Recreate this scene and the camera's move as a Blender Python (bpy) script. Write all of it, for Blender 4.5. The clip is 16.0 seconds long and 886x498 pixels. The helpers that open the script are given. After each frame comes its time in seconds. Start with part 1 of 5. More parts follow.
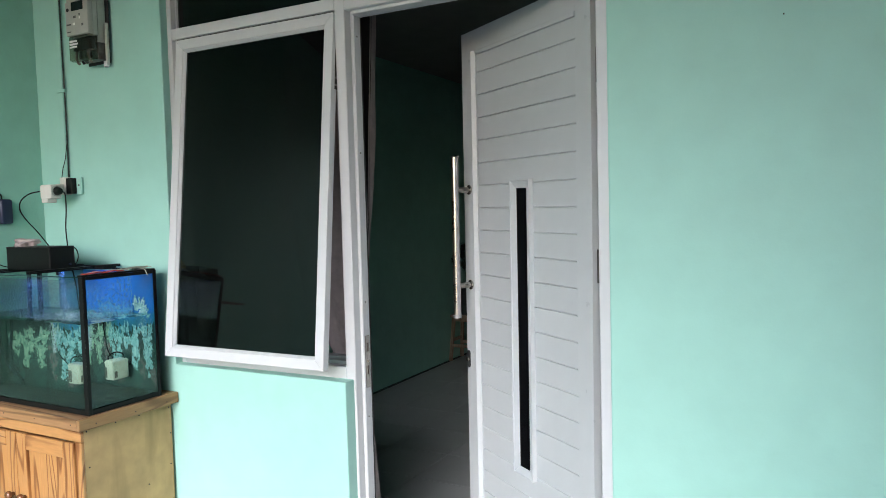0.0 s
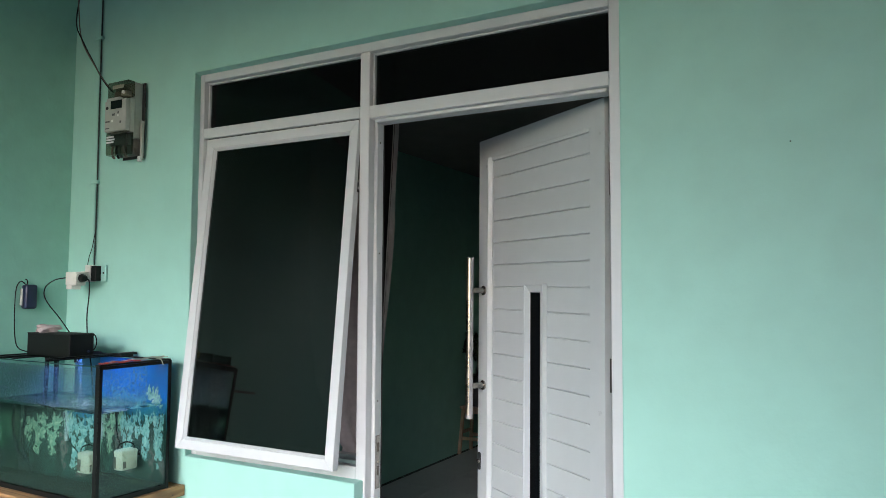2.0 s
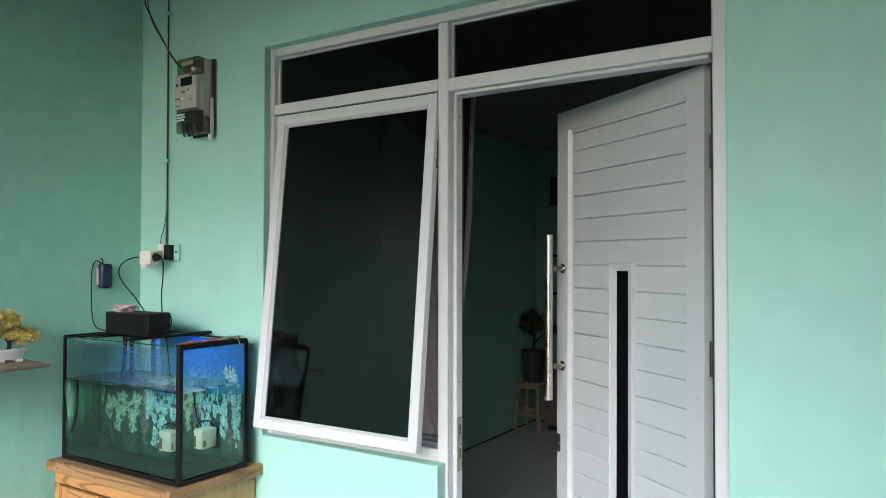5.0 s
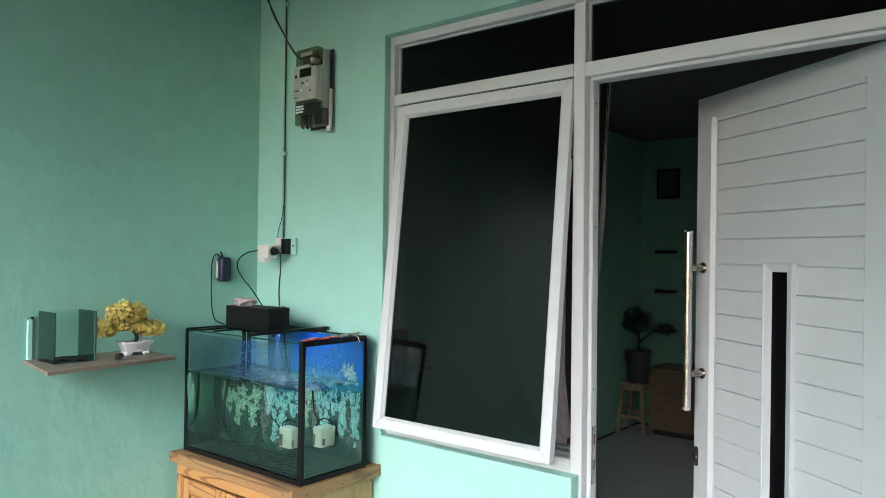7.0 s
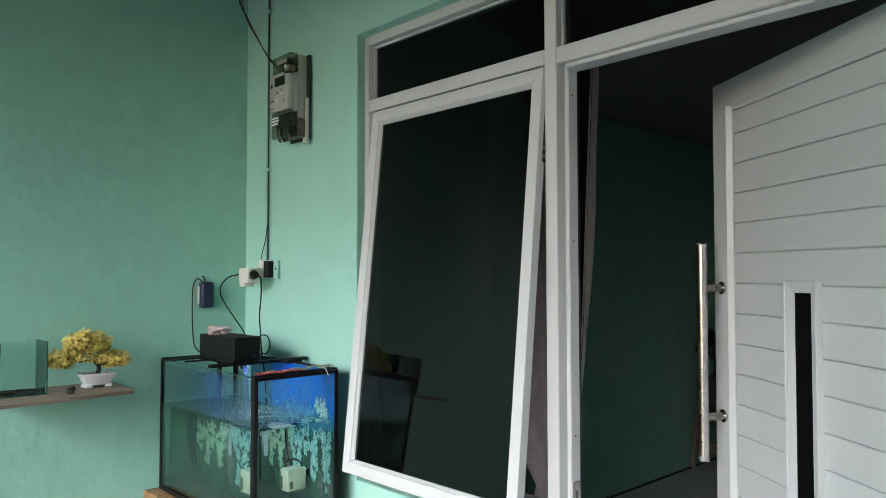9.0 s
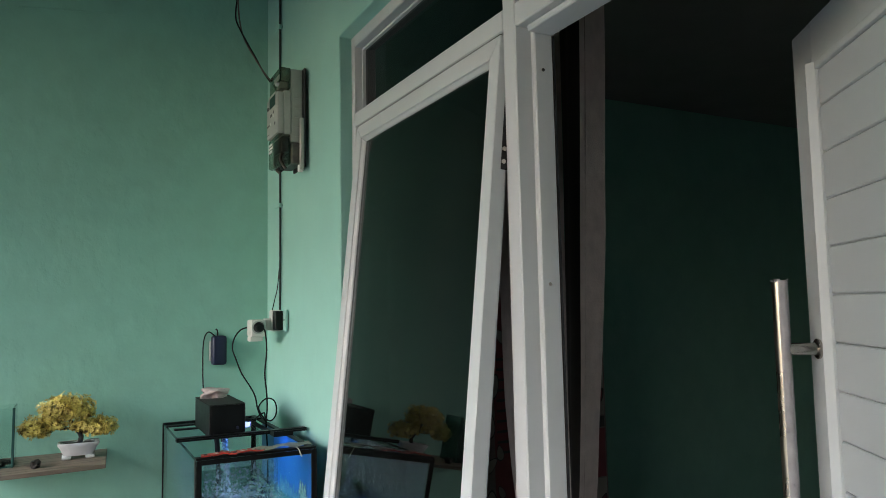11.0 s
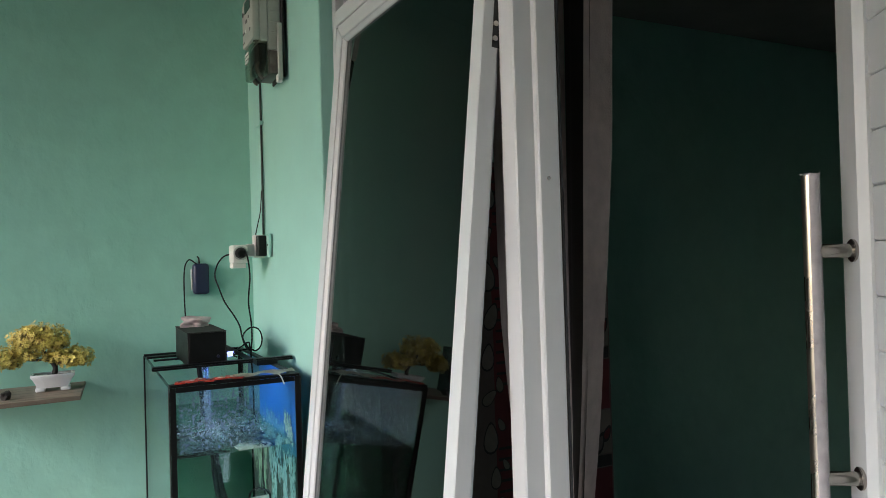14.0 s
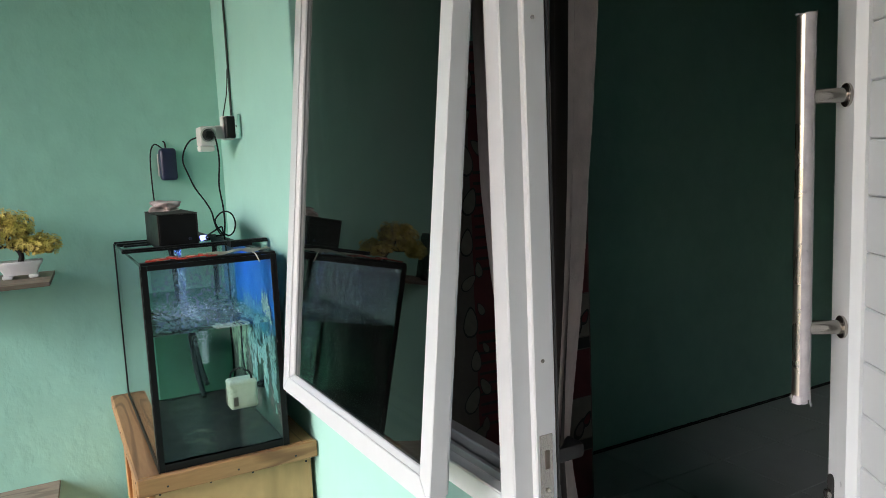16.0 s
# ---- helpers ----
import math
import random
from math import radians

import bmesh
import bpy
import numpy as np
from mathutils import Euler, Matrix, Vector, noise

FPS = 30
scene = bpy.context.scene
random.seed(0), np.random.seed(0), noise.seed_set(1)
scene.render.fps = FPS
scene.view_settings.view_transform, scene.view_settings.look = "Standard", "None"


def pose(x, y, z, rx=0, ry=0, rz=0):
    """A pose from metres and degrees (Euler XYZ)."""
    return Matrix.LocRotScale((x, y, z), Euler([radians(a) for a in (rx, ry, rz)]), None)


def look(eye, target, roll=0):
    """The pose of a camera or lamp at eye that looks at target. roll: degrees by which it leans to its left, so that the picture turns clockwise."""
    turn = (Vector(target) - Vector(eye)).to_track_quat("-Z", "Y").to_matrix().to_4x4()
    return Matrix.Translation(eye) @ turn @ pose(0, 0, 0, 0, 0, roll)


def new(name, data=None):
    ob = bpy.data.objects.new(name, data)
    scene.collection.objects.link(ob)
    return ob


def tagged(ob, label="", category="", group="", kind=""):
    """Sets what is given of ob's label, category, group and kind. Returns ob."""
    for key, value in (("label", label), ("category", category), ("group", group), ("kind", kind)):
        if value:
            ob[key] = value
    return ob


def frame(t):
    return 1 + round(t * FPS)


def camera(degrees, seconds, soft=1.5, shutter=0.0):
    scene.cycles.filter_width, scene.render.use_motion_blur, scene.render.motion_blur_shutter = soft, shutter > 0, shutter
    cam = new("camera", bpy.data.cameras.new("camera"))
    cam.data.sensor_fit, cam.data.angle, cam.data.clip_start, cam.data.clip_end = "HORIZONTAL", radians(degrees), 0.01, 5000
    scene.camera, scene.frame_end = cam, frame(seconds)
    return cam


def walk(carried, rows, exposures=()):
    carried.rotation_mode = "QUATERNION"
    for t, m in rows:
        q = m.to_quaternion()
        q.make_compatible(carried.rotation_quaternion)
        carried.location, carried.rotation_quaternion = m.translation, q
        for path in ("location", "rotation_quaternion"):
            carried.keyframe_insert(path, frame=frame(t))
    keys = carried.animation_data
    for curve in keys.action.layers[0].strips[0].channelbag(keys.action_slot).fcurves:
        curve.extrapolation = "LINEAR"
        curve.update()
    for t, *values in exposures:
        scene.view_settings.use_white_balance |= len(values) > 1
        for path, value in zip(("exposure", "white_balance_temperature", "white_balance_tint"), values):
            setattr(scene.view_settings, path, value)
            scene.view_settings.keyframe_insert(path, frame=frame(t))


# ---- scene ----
cam = camera(63.6, 16.0, soft=0.45)
PATH = [
    (0, (0.038, -0.071, 1.459), (-0.902, 1.69, 1.35), -1.5),
    (0.5, (0.046, -0.098, 1.476), (-0.896, 1.666, 1.442), -1.3),
    (1, (0.052, -0.101, 1.494), (-0.916, 1.649, 1.547), -0.9),
    (1.5, (0.042, -0.117, 1.512), (-0.92, 1.633, 1.604), 0.0),
    (2, (0.049, -0.115, 1.523), (-0.918, 1.632, 1.646), 0.3),
    (2.5, (0.055, -0.135, 1.534), (-0.914, 1.608, 1.691), 0.7),
    (3, (0.065, -0.135, 1.54), (-0.927, 1.597, 1.662), 0.6),
    (3.5, (0.064, -0.119, 1.545), (-0.943, 1.609, 1.58), -0.2),
    (6, (-0.26, -0.119, 1.545), (-1.403, 1.521, 1.602), 0.7),
    (6.5, (-0.296, -0.11, 1.549), (-1.496, 1.489, 1.596), 0.9),
    (7, (-0.316, -0.096, 1.556), (-1.569, 1.462, 1.582), 0.7),
    (7.5, (-0.295, -0.05, 1.539), (-1.57, 1.49, 1.574), 0.1),
    (8, (-0.217, 0.092, 1.546), (-1.552, 1.58, 1.6), -0.6),
    (8.5, (-0.171, 0.25, 1.558), (-1.603, 1.644, 1.623), 0.5),
    (9, (-0.214, 0.415, 1.566), (-1.671, 1.783, 1.645), -0.1),
    (9.2, (-0.219, 0.49, 1.574), (-1.687, 1.846, 1.658), -0.4),
    (11.3, (-0.341, 1.28, 1.614), (-2.144, 2.123, 1.81), -0.5),
    (11.5, (-0.358, 1.314, 1.612), (-2.175, 2.125, 1.817), -0.2),
    (12, (-0.407, 1.344, 1.62), (-2.222, 2.158, 1.832), -0.8),
    (12.5, (-0.436, 1.337, 1.597), (-2.237, 2.188, 1.78), -1.4),
    (13, (-0.442, 1.324, 1.575), (-2.241, 2.191, 1.682), -1.8),
    (13.5, (-0.44, 1.316, 1.557), (-2.227, 2.212, 1.62), -1.8),
    (14, (-0.445, 1.306, 1.539), (-2.225, 2.217, 1.568), -1.7),
    (14.5, (-0.452, 1.304, 1.523), (-2.236, 2.208, 1.531), -1.8),
    (15, (-0.46, 1.305, 1.5), (-2.24, 2.218, 1.459), -1.9),
    (15.5, (-0.478, 1.317, 1.471), (-2.24, 2.252, 1.326), -2.2),
    (16, (-0.49, 1.322, 1.451), (-2.233, 2.276, 1.223), -2.6),
]
EXPOSURES = [(0.0, 1.52, 5950, 13), (1.0, 1.50, 5950, 13), (2.0, 1.52, 5950, 12), (3.5, 1.55, 6000, 11), (7.0, 1.57, 6000, 10), (9.0, 1.52, 6050, 10), (12.0, 1.40, 6150, 12),
             (14.0, 1.51, 6200, 14), (16.0, 1.61, 6250, 15)]
walk(cam, [(t, look(eye, target, roll)) for t, eye, target, roll in PATH], EXPOSURES)

# ---- light: overcast day under an added, unseen porch roof ----
world = bpy.data.worlds.new("overcast_sky")
scene.world = world
world.use_nodes = True
wn = world.node_tree.nodes
sky = wn.new("ShaderNodeTexSky")
sky.sky_type, sky.sun_disc = "NISHITA", False
sky.sun_elevation, sky.sun_rotation = radians(29), radians(166)
sky.air_density, sky.dust_density, sky.ozone_density = 1.0, 2.0, 2.0
wn["Background"].inputs["Strength"].default_value = 0.137
world.node_tree.links.new(sky.outputs[0], wn["Background"].inputs["Color"])
sun_data = bpy.data.lights.new("sun", "SUN")
sun_data.energy, sun_data.angle, sun_data.color = 1.05, radians(28), (0.97, 0.98, 1.0)
sun = new("sun", sun_data)
sun.matrix_world = look((1.05, -4.20, math.tan(radians(29)) * 4.33), (0, 0, 0))


# ---- materials ----
def mat(name, rgb, rough=0.5, metal=0.0, var=0.12, scale=6.0, bump=0.0, bscale=60.0, spec=0.5, stain=None, wide=0.0, rand=0.0, coat=0.0, marks=0.0):
    """A principled surface: base colour broken by a wide and a fine noise, with fine relief."""
    m = bpy.data.materials.new(name)
    m.use_nodes = True
    nt = m.node_tree
    n, l = nt.nodes, nt.links
    b = n["Principled BSDF"]
    b.inputs["Metallic"].default_value = metal
    b.inputs["Specular IOR Level"].default_value = spec
    b.inputs["Coat Weight"].default_value = coat
    tc = n.new("ShaderNodeTexCoord")

    def noise_tex(sc, detail=4.0, stretch=None):
        t = n.new("ShaderNodeTexNoise")
        t.inputs["Scale"].default_value, t.inputs["Detail"].default_value = sc, detail
        if stretch:
            mp = n.new("ShaderNodeMapping")
            mp.inputs["Scale"].default_value = stretch
            l.new(tc.outputs["Object"], mp.inputs[0])
            l.new(mp.outputs[0], t.inputs["Vector"])
        else:
            l.new(tc.outputs["Object"], t.inputs["Vector"])
        return t

    def mix(fac, a, c, mode="MIX"):
        x = n.new("ShaderNodeMix")
        x.data_type, x.blend_type = "RGBA", mode
        for sock, v in ((x.inputs[0], fac), (x.inputs[6], a), (x.inputs[7], c)):
            if isinstance(v, bpy.types.NodeSocket):
                l.new(v, sock)
            elif isinstance(v, tuple):
                sock.default_value = (*v[:3], 1)
            else:
                sock.default_value = v
        return x.outputs[2]

    def ramp(src, lo, hi):
        r = n.new("ShaderNodeMapRange")
        r.inputs[1].default_value, r.inputs[2].default_value = lo, hi
        l.new(src, r.inputs[0])
        return r.outputs[0]

    fine = noise_tex(scale, 5)
    dark = tuple(c * (1 - var) for c in rgb)
    lite = tuple(min(1.0, c * (1 + var)) for c in rgb)
    col = mix(ramp(fine.outputs[0], 0.3, 0.7), dark, lite)
    broad = noise_tex(scale * 0.13, 3)
    col = mix(ramp(broad.outputs[0], 0.35, 0.7), col, mix(1.0, col, (1 - var, 1 - var, 1 - var), "MULTIPLY"))
    if stain:
        st = noise_tex(stain[1], 6, stain[3] if len(stain) > 3 else None)
        col = mix(ramp(st.outputs[0], stain[2], stain[2] + 0.16), col, stain[0])
    if rand:
        oi = n.new("ShaderNodeObjectInfo")
        rr = ramp(oi.outputs["Random"], 0.0, 1.0)
        col = mix(rr, col, mix(1.0, col, (1 - rand, 1 - rand, 1 - rand), "MULTIPLY"))
    l.new(col, b.inputs["Base Color"])
    r = n.new("ShaderNodeMapRange")
    r.inputs[3].default_value, r.inputs[4].default_value = max(0.02, rough - 0.08), min(1, rough + 0.1)
    l.new(fine.outputs[0], r.inputs[0])
    l.new(r.outputs[0], b.inputs["Roughness"])
    if bump or wide:
        h = noise_tex(bscale, 4)
        bp = n.new("ShaderNodeBump")
        bp.inputs["Strength"].default_value, bp.inputs["Distance"].default_value = 1.0, bump
        l.new(h.outputs[0], bp.inputs["Height"])
        if wide:
            h2 = noise_tex(4.5, 3, (1.0, 1.0, 1.0))
            b2 = n.new("ShaderNodeBump")
            b2.inputs["Strength"].default_value, b2.inputs["Distance"].default_value = 1.0, wide
            l.new(h2.outputs[0], b2.inputs["Height"])
            l.new(bp.outputs[0], b2.inputs["Normal"])
            bp = b2
        if marks:
            h3 = noise_tex(16.0, 4, (1.0, 1.0, 0.7))
            b3 = n.new("ShaderNodeBump")
            b3.inputs["Strength"].default_value, b3.inputs["Distance"].default_value = 1.0, marks
            l.new(ramp(h3.outputs[0], 0.48, 0.80), b3.inputs["Height"])
            l.new(bp.outputs[0], b3.inputs["Normal"])
            bp = b3
        l.new(bp.outputs[0], b.inputs["Normal"])
    return m


def wood(name, light, dark, rough=0.45, axis="x", ring=22.0, coat=0.0):
    """Planed wood: growth rings stretched along the grain, with fibres."""
    m = bpy.data.materials.new(name)
    m.use_nodes = True
    n, l = m.node_tree.nodes, m.node_tree.links
    b = n["Principled BSDF"]
    b.inputs["Coat Weight"].default_value = coat
    tc, mp = n.new("ShaderNodeTexCoord"), n.new("ShaderNodeMapping")
    mp.inputs["Scale"].default_value = {"x": (0.12, 1, 1), "y": (1, 0.12, 1), "z": (1, 1, 0.12)}[axis]
    oi = n.new("ShaderNodeObjectInfo")
    l.new(tc.outputs["Object"], mp.inputs[0])
    off = n.new("ShaderNodeVectorMath")
    l.new(mp.outputs[0], off.inputs[0])
    l.new(oi.outputs["Random"], off.inputs[1])
    w, f = n.new("ShaderNodeTexNoise"), n.new("ShaderNodeTexNoise")
    w.inputs["Scale"].default_value, w.inputs["Detail"].default_value, w.inputs["Distortion"].default_value = 7.0, 2.0, 0.5
    f.inputs["Scale"].default_value, f.inputs["Detail"].default_value = 160.0, 3.0
    l.new(off.outputs[0], w.inputs["Vector"])
    l.new(off.outputs[0], f.inputs["Vector"])
    mul, sn = n.new("ShaderNodeMath"), n.new("ShaderNodeMath")
    mul.operation, sn.operation = "MULTIPLY", "SINE"
    mul.inputs[1].default_value = ring * 3
    l.new(w.outputs[0], mul.inputs[0])
    l.new(mul.outputs[0], sn.inputs[0])
    rg = n.new("ShaderNodeMapRange")
    rg.inputs[1].default_value, rg.inputs[2].default_value, rg.inputs[4].default_value = 0.30, 1.0, 0.9
    l.new(sn.outputs[0], rg.inputs[0])
    x = n.new("ShaderNodeMix")
    x.data_type = "RGBA"
    x.inputs[6].default_value, x.inputs[7].default_value = (*light, 1), (*dark, 1)
    l.new(rg.outputs[0], x.inputs[0])
    y = n.new("ShaderNodeMix")
    y.data_type, y.blend_type = "RGBA", "MULTIPLY"
    y.inputs[0].default_value = 0.35
    l.new(x.outputs[2], y.inputs[6])
    l.new(f.outputs[0], y.inputs[7])
    l.new(y.outputs[2], b.inputs["Base Color"])
    b.inputs["Roughness"].default_value = rough
    bp = n.new("ShaderNodeBump")
    bp.inputs["Distance"].default_value = 0.0006
    l.new(f.outputs[0], bp.inputs["Height"])
    l.new(bp.outputs[0], b.inputs["Normal"])
    return m


def pane_glass(name, tint, gloss=1.0, rough=0.0, base=0.04):
    """A thin pane: straight-through tint with a Fresnel gloss."""
    m = bpy.data.materials.new(name)
    m.use_nodes = True
    n, l = m.node_tree.nodes, m.node_tree.links
    n.remove(n["Principled BSDF"])
    t, g, f, x = n.new("ShaderNodeBsdfTransparent"), n.new("ShaderNodeBsdfGlossy"), n.new("ShaderNodeLayerWeight"), n.new("ShaderNodeMixShader")
    p5, sc = n.new("ShaderNodeMath"), n.new("ShaderNodeMath")
    p5.operation, sc.operation = "POWER", "MULTIPLY_ADD"
    p5.inputs[1].default_value, sc.inputs[1].default_value, sc.inputs[2].default_value = 5.0, 0.96, base
    l.new(f.outputs["Facing"], p5.inputs[0])
    l.new(p5.outputs[0], sc.inputs[0])
    t.inputs[0].default_value = (*tint, 1)
    g.inputs["Roughness"].default_value = rough
    g.inputs["Color"].default_value = (gloss, gloss, gloss, 1)
    f.inputs[0].default_value = 0.5
    l.new(sc.outputs[0], x.inputs[0])
    l.new(t.outputs[0], x.inputs[1])
    l.new(g.outputs[0], x.inputs[2])
    l.new(x.outputs[0], n["Material Output"].inputs[0])
    return m


def dusty(m, amount):
    """A thin patchy film of dust over a pane."""
    n, l = m.node_tree.nodes, m.node_tree.links
    src = n["Material Output"].inputs[0].links[0].from_socket
    d, x, ns, tc, mr = n.new("ShaderNodeBsdfDiffuse"), n.new("ShaderNodeMixShader"), n.new("ShaderNodeTexNoise"), n.new("ShaderNodeTexCoord"), n.new("ShaderNodeMapRange")
    d.inputs[0].default_value = (0.55, 0.55, 0.52, 1)
    ns.inputs["Scale"].default_value, ns.inputs["Detail"].default_value = 9.0, 6.0
    mp = n.new("ShaderNodeMapping")          # wiped in upright streaks
    mp.inputs["Scale"].default_value = (1.0, 1.0, 0.13)
    mr.inputs[1].default_value, mr.inputs[2].default_value, mr.inputs[3].default_value, mr.inputs[4].default_value = 0.42, 0.75, 0.0, amount
    l.new(tc.outputs["Object"], mp.inputs[0])
    l.new(mp.outputs[0], ns.inputs["Vector"])
    l.new(ns.outputs[0], mr.inputs[0])
    l.new(mr.outputs[0], x.inputs[0])
    l.new(src, x.inputs[1])
    l.new(d.outputs[0], x.inputs[2])
    l.new(x.outputs[0], n["Material Output"].inputs[0])
    return m


def water_mat(name):
    m = bpy.data.materials.new(name)
    m.use_nodes = True
    n, l = m.node_tree.nodes, m.node_tree.links
    n.remove(n["Principled BSDF"])
    g = n.new("ShaderNodeBsdfGlass")
    g.inputs["Color"].default_value = (0.76, 0.89, 0.83, 1)
    g.inputs["IOR"].default_value, g.inputs["Roughness"].default_value = 1.33, 0.0
    l.new(g.outputs[0], n["Material Output"].inputs[0])
    return m


def glow(name, rgb, power):
    m = bpy.data.materials.new(name)
    m.use_nodes = True
    b = m.node_tree.nodes["Principled BSDF"]
    b.inputs["Base Color"].default_value = (*rgb, 1)
    b.inputs["Emission Color"].default_value = (*rgb, 1)
    b.inputs["Emission Strength"].default_value = power
    return m


MINT = (0.37, 0.66, 0.575)
PAINT = mat("mint_wall_paint", MINT, 0.5, var=0.03, scale=9, bump=0.00025, bscale=150, wide=0.003, marks=0.0007, spec=0.35, stain=((0.385, 0.675, 0.585), 2.2, 0.62))
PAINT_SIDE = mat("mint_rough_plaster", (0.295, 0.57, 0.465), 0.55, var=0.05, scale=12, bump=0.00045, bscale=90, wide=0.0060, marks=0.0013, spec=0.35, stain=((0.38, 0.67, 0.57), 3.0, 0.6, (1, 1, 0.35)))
# mint wall paint darkened: the dimness of the room is put into its colour
PAINT_DIMMED = mat("mint_paint_dimmed", (0.25, 0.47, 0.38), 0.6, var=0.06, scale=8, bump=0.0006, bscale=120, wide=0.01, spec=0.3)
CEIL = mat("grey_ceiling_board", (0.20, 0.20, 0.18), 0.85, var=0.08)
ROOF = mat("grey_unseen_roof", (0.21, 0.21, 0.205), 0.8, var=0.1)
CEMENT = mat("porch_floor_tile", (0.13, 0.125, 0.12), 0.35, var=0.1, scale=14)
RENDER = mat("bare_grey_plaster", (0.30, 0.29, 0.275), 0.8, var=0.1, scale=6, bump=0.0006, bscale=80)
GROUND = mat("dark_earth_yard", (0.085, 0.08, 0.07), 0.85, var=0.2, scale=3, bump=0.004, bscale=30)
TILE = mat("grey_floor_tile", (0.56, 0.57, 0.55), 0.34, var=0.04, scale=7, rand=0.08)
GROUT = mat("dark_grout", (0.045, 0.045, 0.043), 0.85, spec=0.2)
ALU = mat("white_coated_aluminium", (0.605, 0.625, 0.635), 0.32, var=0.02, scale=20, bump=0.0001, bscale=300, spec=0.5)
DOORW = mat("white_door_lacquer", (0.570, 0.605, 0.615), 0.30, var=0.02, scale=14, bump=0.00012, bscale=260, rand=0.03)
GASKET = mat("dark_rubber_gasket", (0.02, 0.02, 0.02), 0.6)
TRACK = mat("mill_aluminium_track", (0.35, 0.36, 0.36), 0.35, metal=0.8)
TINT = dusty(pane_glass("dark_tinted_glass", (0.108, 0.130, 0.122)), 0.007)
BLACKGLASS = mat("black_opaque_glass", (0.006, 0.006, 0.007), 0.05, var=0.3, spec=0.5)
CLEAR = pane_glass("clear_aquarium_glass", (0.95, 0.98, 0.97), base=0.010)
SMOKE = pane_glass("smoky_clear_plastic", (0.62, 0.60, 0.52), 0.8, 0.08, base=0.07)
GLASSEDGE = mat("dark_green_glass_edge", (0.03, 0.09, 0.08), 0.2)
WATER = water_mat("tank_water")
STEEL = mat("polished_stainless_steel", (0.62, 0.57, 0.47), 0.27, metal=1.0, var=0.015, scale=12)
STEELD = mat("brushed_steel", (0.46, 0.43, 0.39), 0.24, metal=1.0)
DARKST = mat("dark_steel", (0.10, 0.095, 0.09), 0.3, metal=0.9)
FILM = mat("cloudy_protective_film", (0.40, 0.385, 0.40), 0.30, var=0.14, scale=40, bump=0.0006, bscale=90)
BLACKP = mat("black_plastic", (0.006, 0.006, 0.006), 0.4, var=0.3, scale=30, bump=0.0002, bscale=200, spec=0.25)
DUSTBLK = mat("dusty_black_plastic", (0.040, 0.040, 0.038), 0.75, var=0.35, scale=35, spec=0.2)
SILICONE = mat("black_silicone_strip", (0.006, 0.0065, 0.0065), 0.45, var=0.3, spec=0.2)
CORD = mat("black_cord", (0.007, 0.007, 0.007), 0.55, spec=0.2)
HOSE = mat("dark_grey_hose", (0.010, 0.014, 0.016), 0.8, spec=0.2)
NAVY = mat("navy_blue_plastic", (0.014, 0.020, 0.058), 0.4, var=0.2)
WHITEP = mat("ivory_white_plastic", (0.72, 0.70, 0.65), 0.4, var=0.05, scale=20)
AGED = mat("aged_ivory_plastic", (0.56, 0.54, 0.44), 0.45, var=0.12, scale=30, stain=((0.16, 0.15, 0.10), 22, 0.60))
METERW = mat("grey_white_meter_case", (0.44, 0.45, 0.41), 0.45, var=0.07, scale=25)
METERS = mat("pale_grey_meter_side", (0.36, 0.39, 0.35), 0.45, var=0.08, scale=25)
METERD = mat("dark_grey_meter_base", (0.13, 0.125, 0.11), 0.5, var=0.4, scale=45)
PAPER = mat("white_sticker", (0.78, 0.78, 0.75), 0.6, var=0.04)
PRINTBLK = mat("grey_print", (0.12, 0.12, 0.12), 0.6)
CABLE = mat("brown_grey_cable", (0.13, 0.11, 0.09), 0.6, var=0.2)
CABLED = mat("dark_green_grey_cable", (0.025, 0.045, 0.038), 0.6)
PINE = wood("orange_pine", (0.53, 0.27, 0.092), (0.22, 0.075, 0.017), 0.4, "z", coat=0.2)
PINEX = wood("orange_pine_rail", (0.53, 0.27, 0.092), (0.22, 0.075, 0.017), 0.4, "x", coat=0.2)
TOPW = wood("weathered_pine_top", (0.36, 0.20, 0.085), (0.17, 0.085, 0.034), 0.5, "x")
TOPY = wood("weathered_pine_edge", (0.38, 0.21, 0.085), (0.19, 0.09, 0.034), 0.5, "y")
PLY = mat("pale_raw_plywood", (0.50, 0.325, 0.145), 0.6, var=0.14, scale=14, stain=((0.33, 0.215, 0.092), 9.0, 0.55, (1, 1, 0.16)))
KNOB = mat("dark_varnished_knob", (0.16, 0.06, 0.02), 0.2, coat=0.5)
SHELFW = wood("old_grey_brown_board", (0.27, 0.215, 0.165), (0.16, 0.125, 0.09), 0.6, "y")
POTW = mat("white_glazed_pot", (0.78, 0.78, 0.78), 0.25, var=0.03)
TRUNK = mat("dark_bonsai_stem", (0.018, 0.014, 0.012), 0.6)
YELLOW = mat("mustard_yellow_petals", (0.86, 0.64, 0.16), 0.6, var=0.3, scale=45)
OLIVE = mat("olive_yellow_leaves", (0.34, 0.24, 0.05), 0.6, var=0.4, scale=40)
CURTAIN = mat("taupe_curtain", (0.49, 0.42, 0.395), 0.85, var=0.12, scale=30, bump=0.0008, bscale=260)
# the same taupe cloth, coloured almost black for the shade behind the mullion
CURTAIN_SHADED = mat("taupe_curtain_shaded", (0.045, 0.038, 0.034), 0.9)
FLORAL = mat("dark_red_floral_cloth", (0.13, 0.028, 0.034), 0.8, var=0.2, scale=12)
CREAM = mat("cream_leaf_print", (0.19, 0.172, 0.15), 0.8, var=0.12, scale=30)
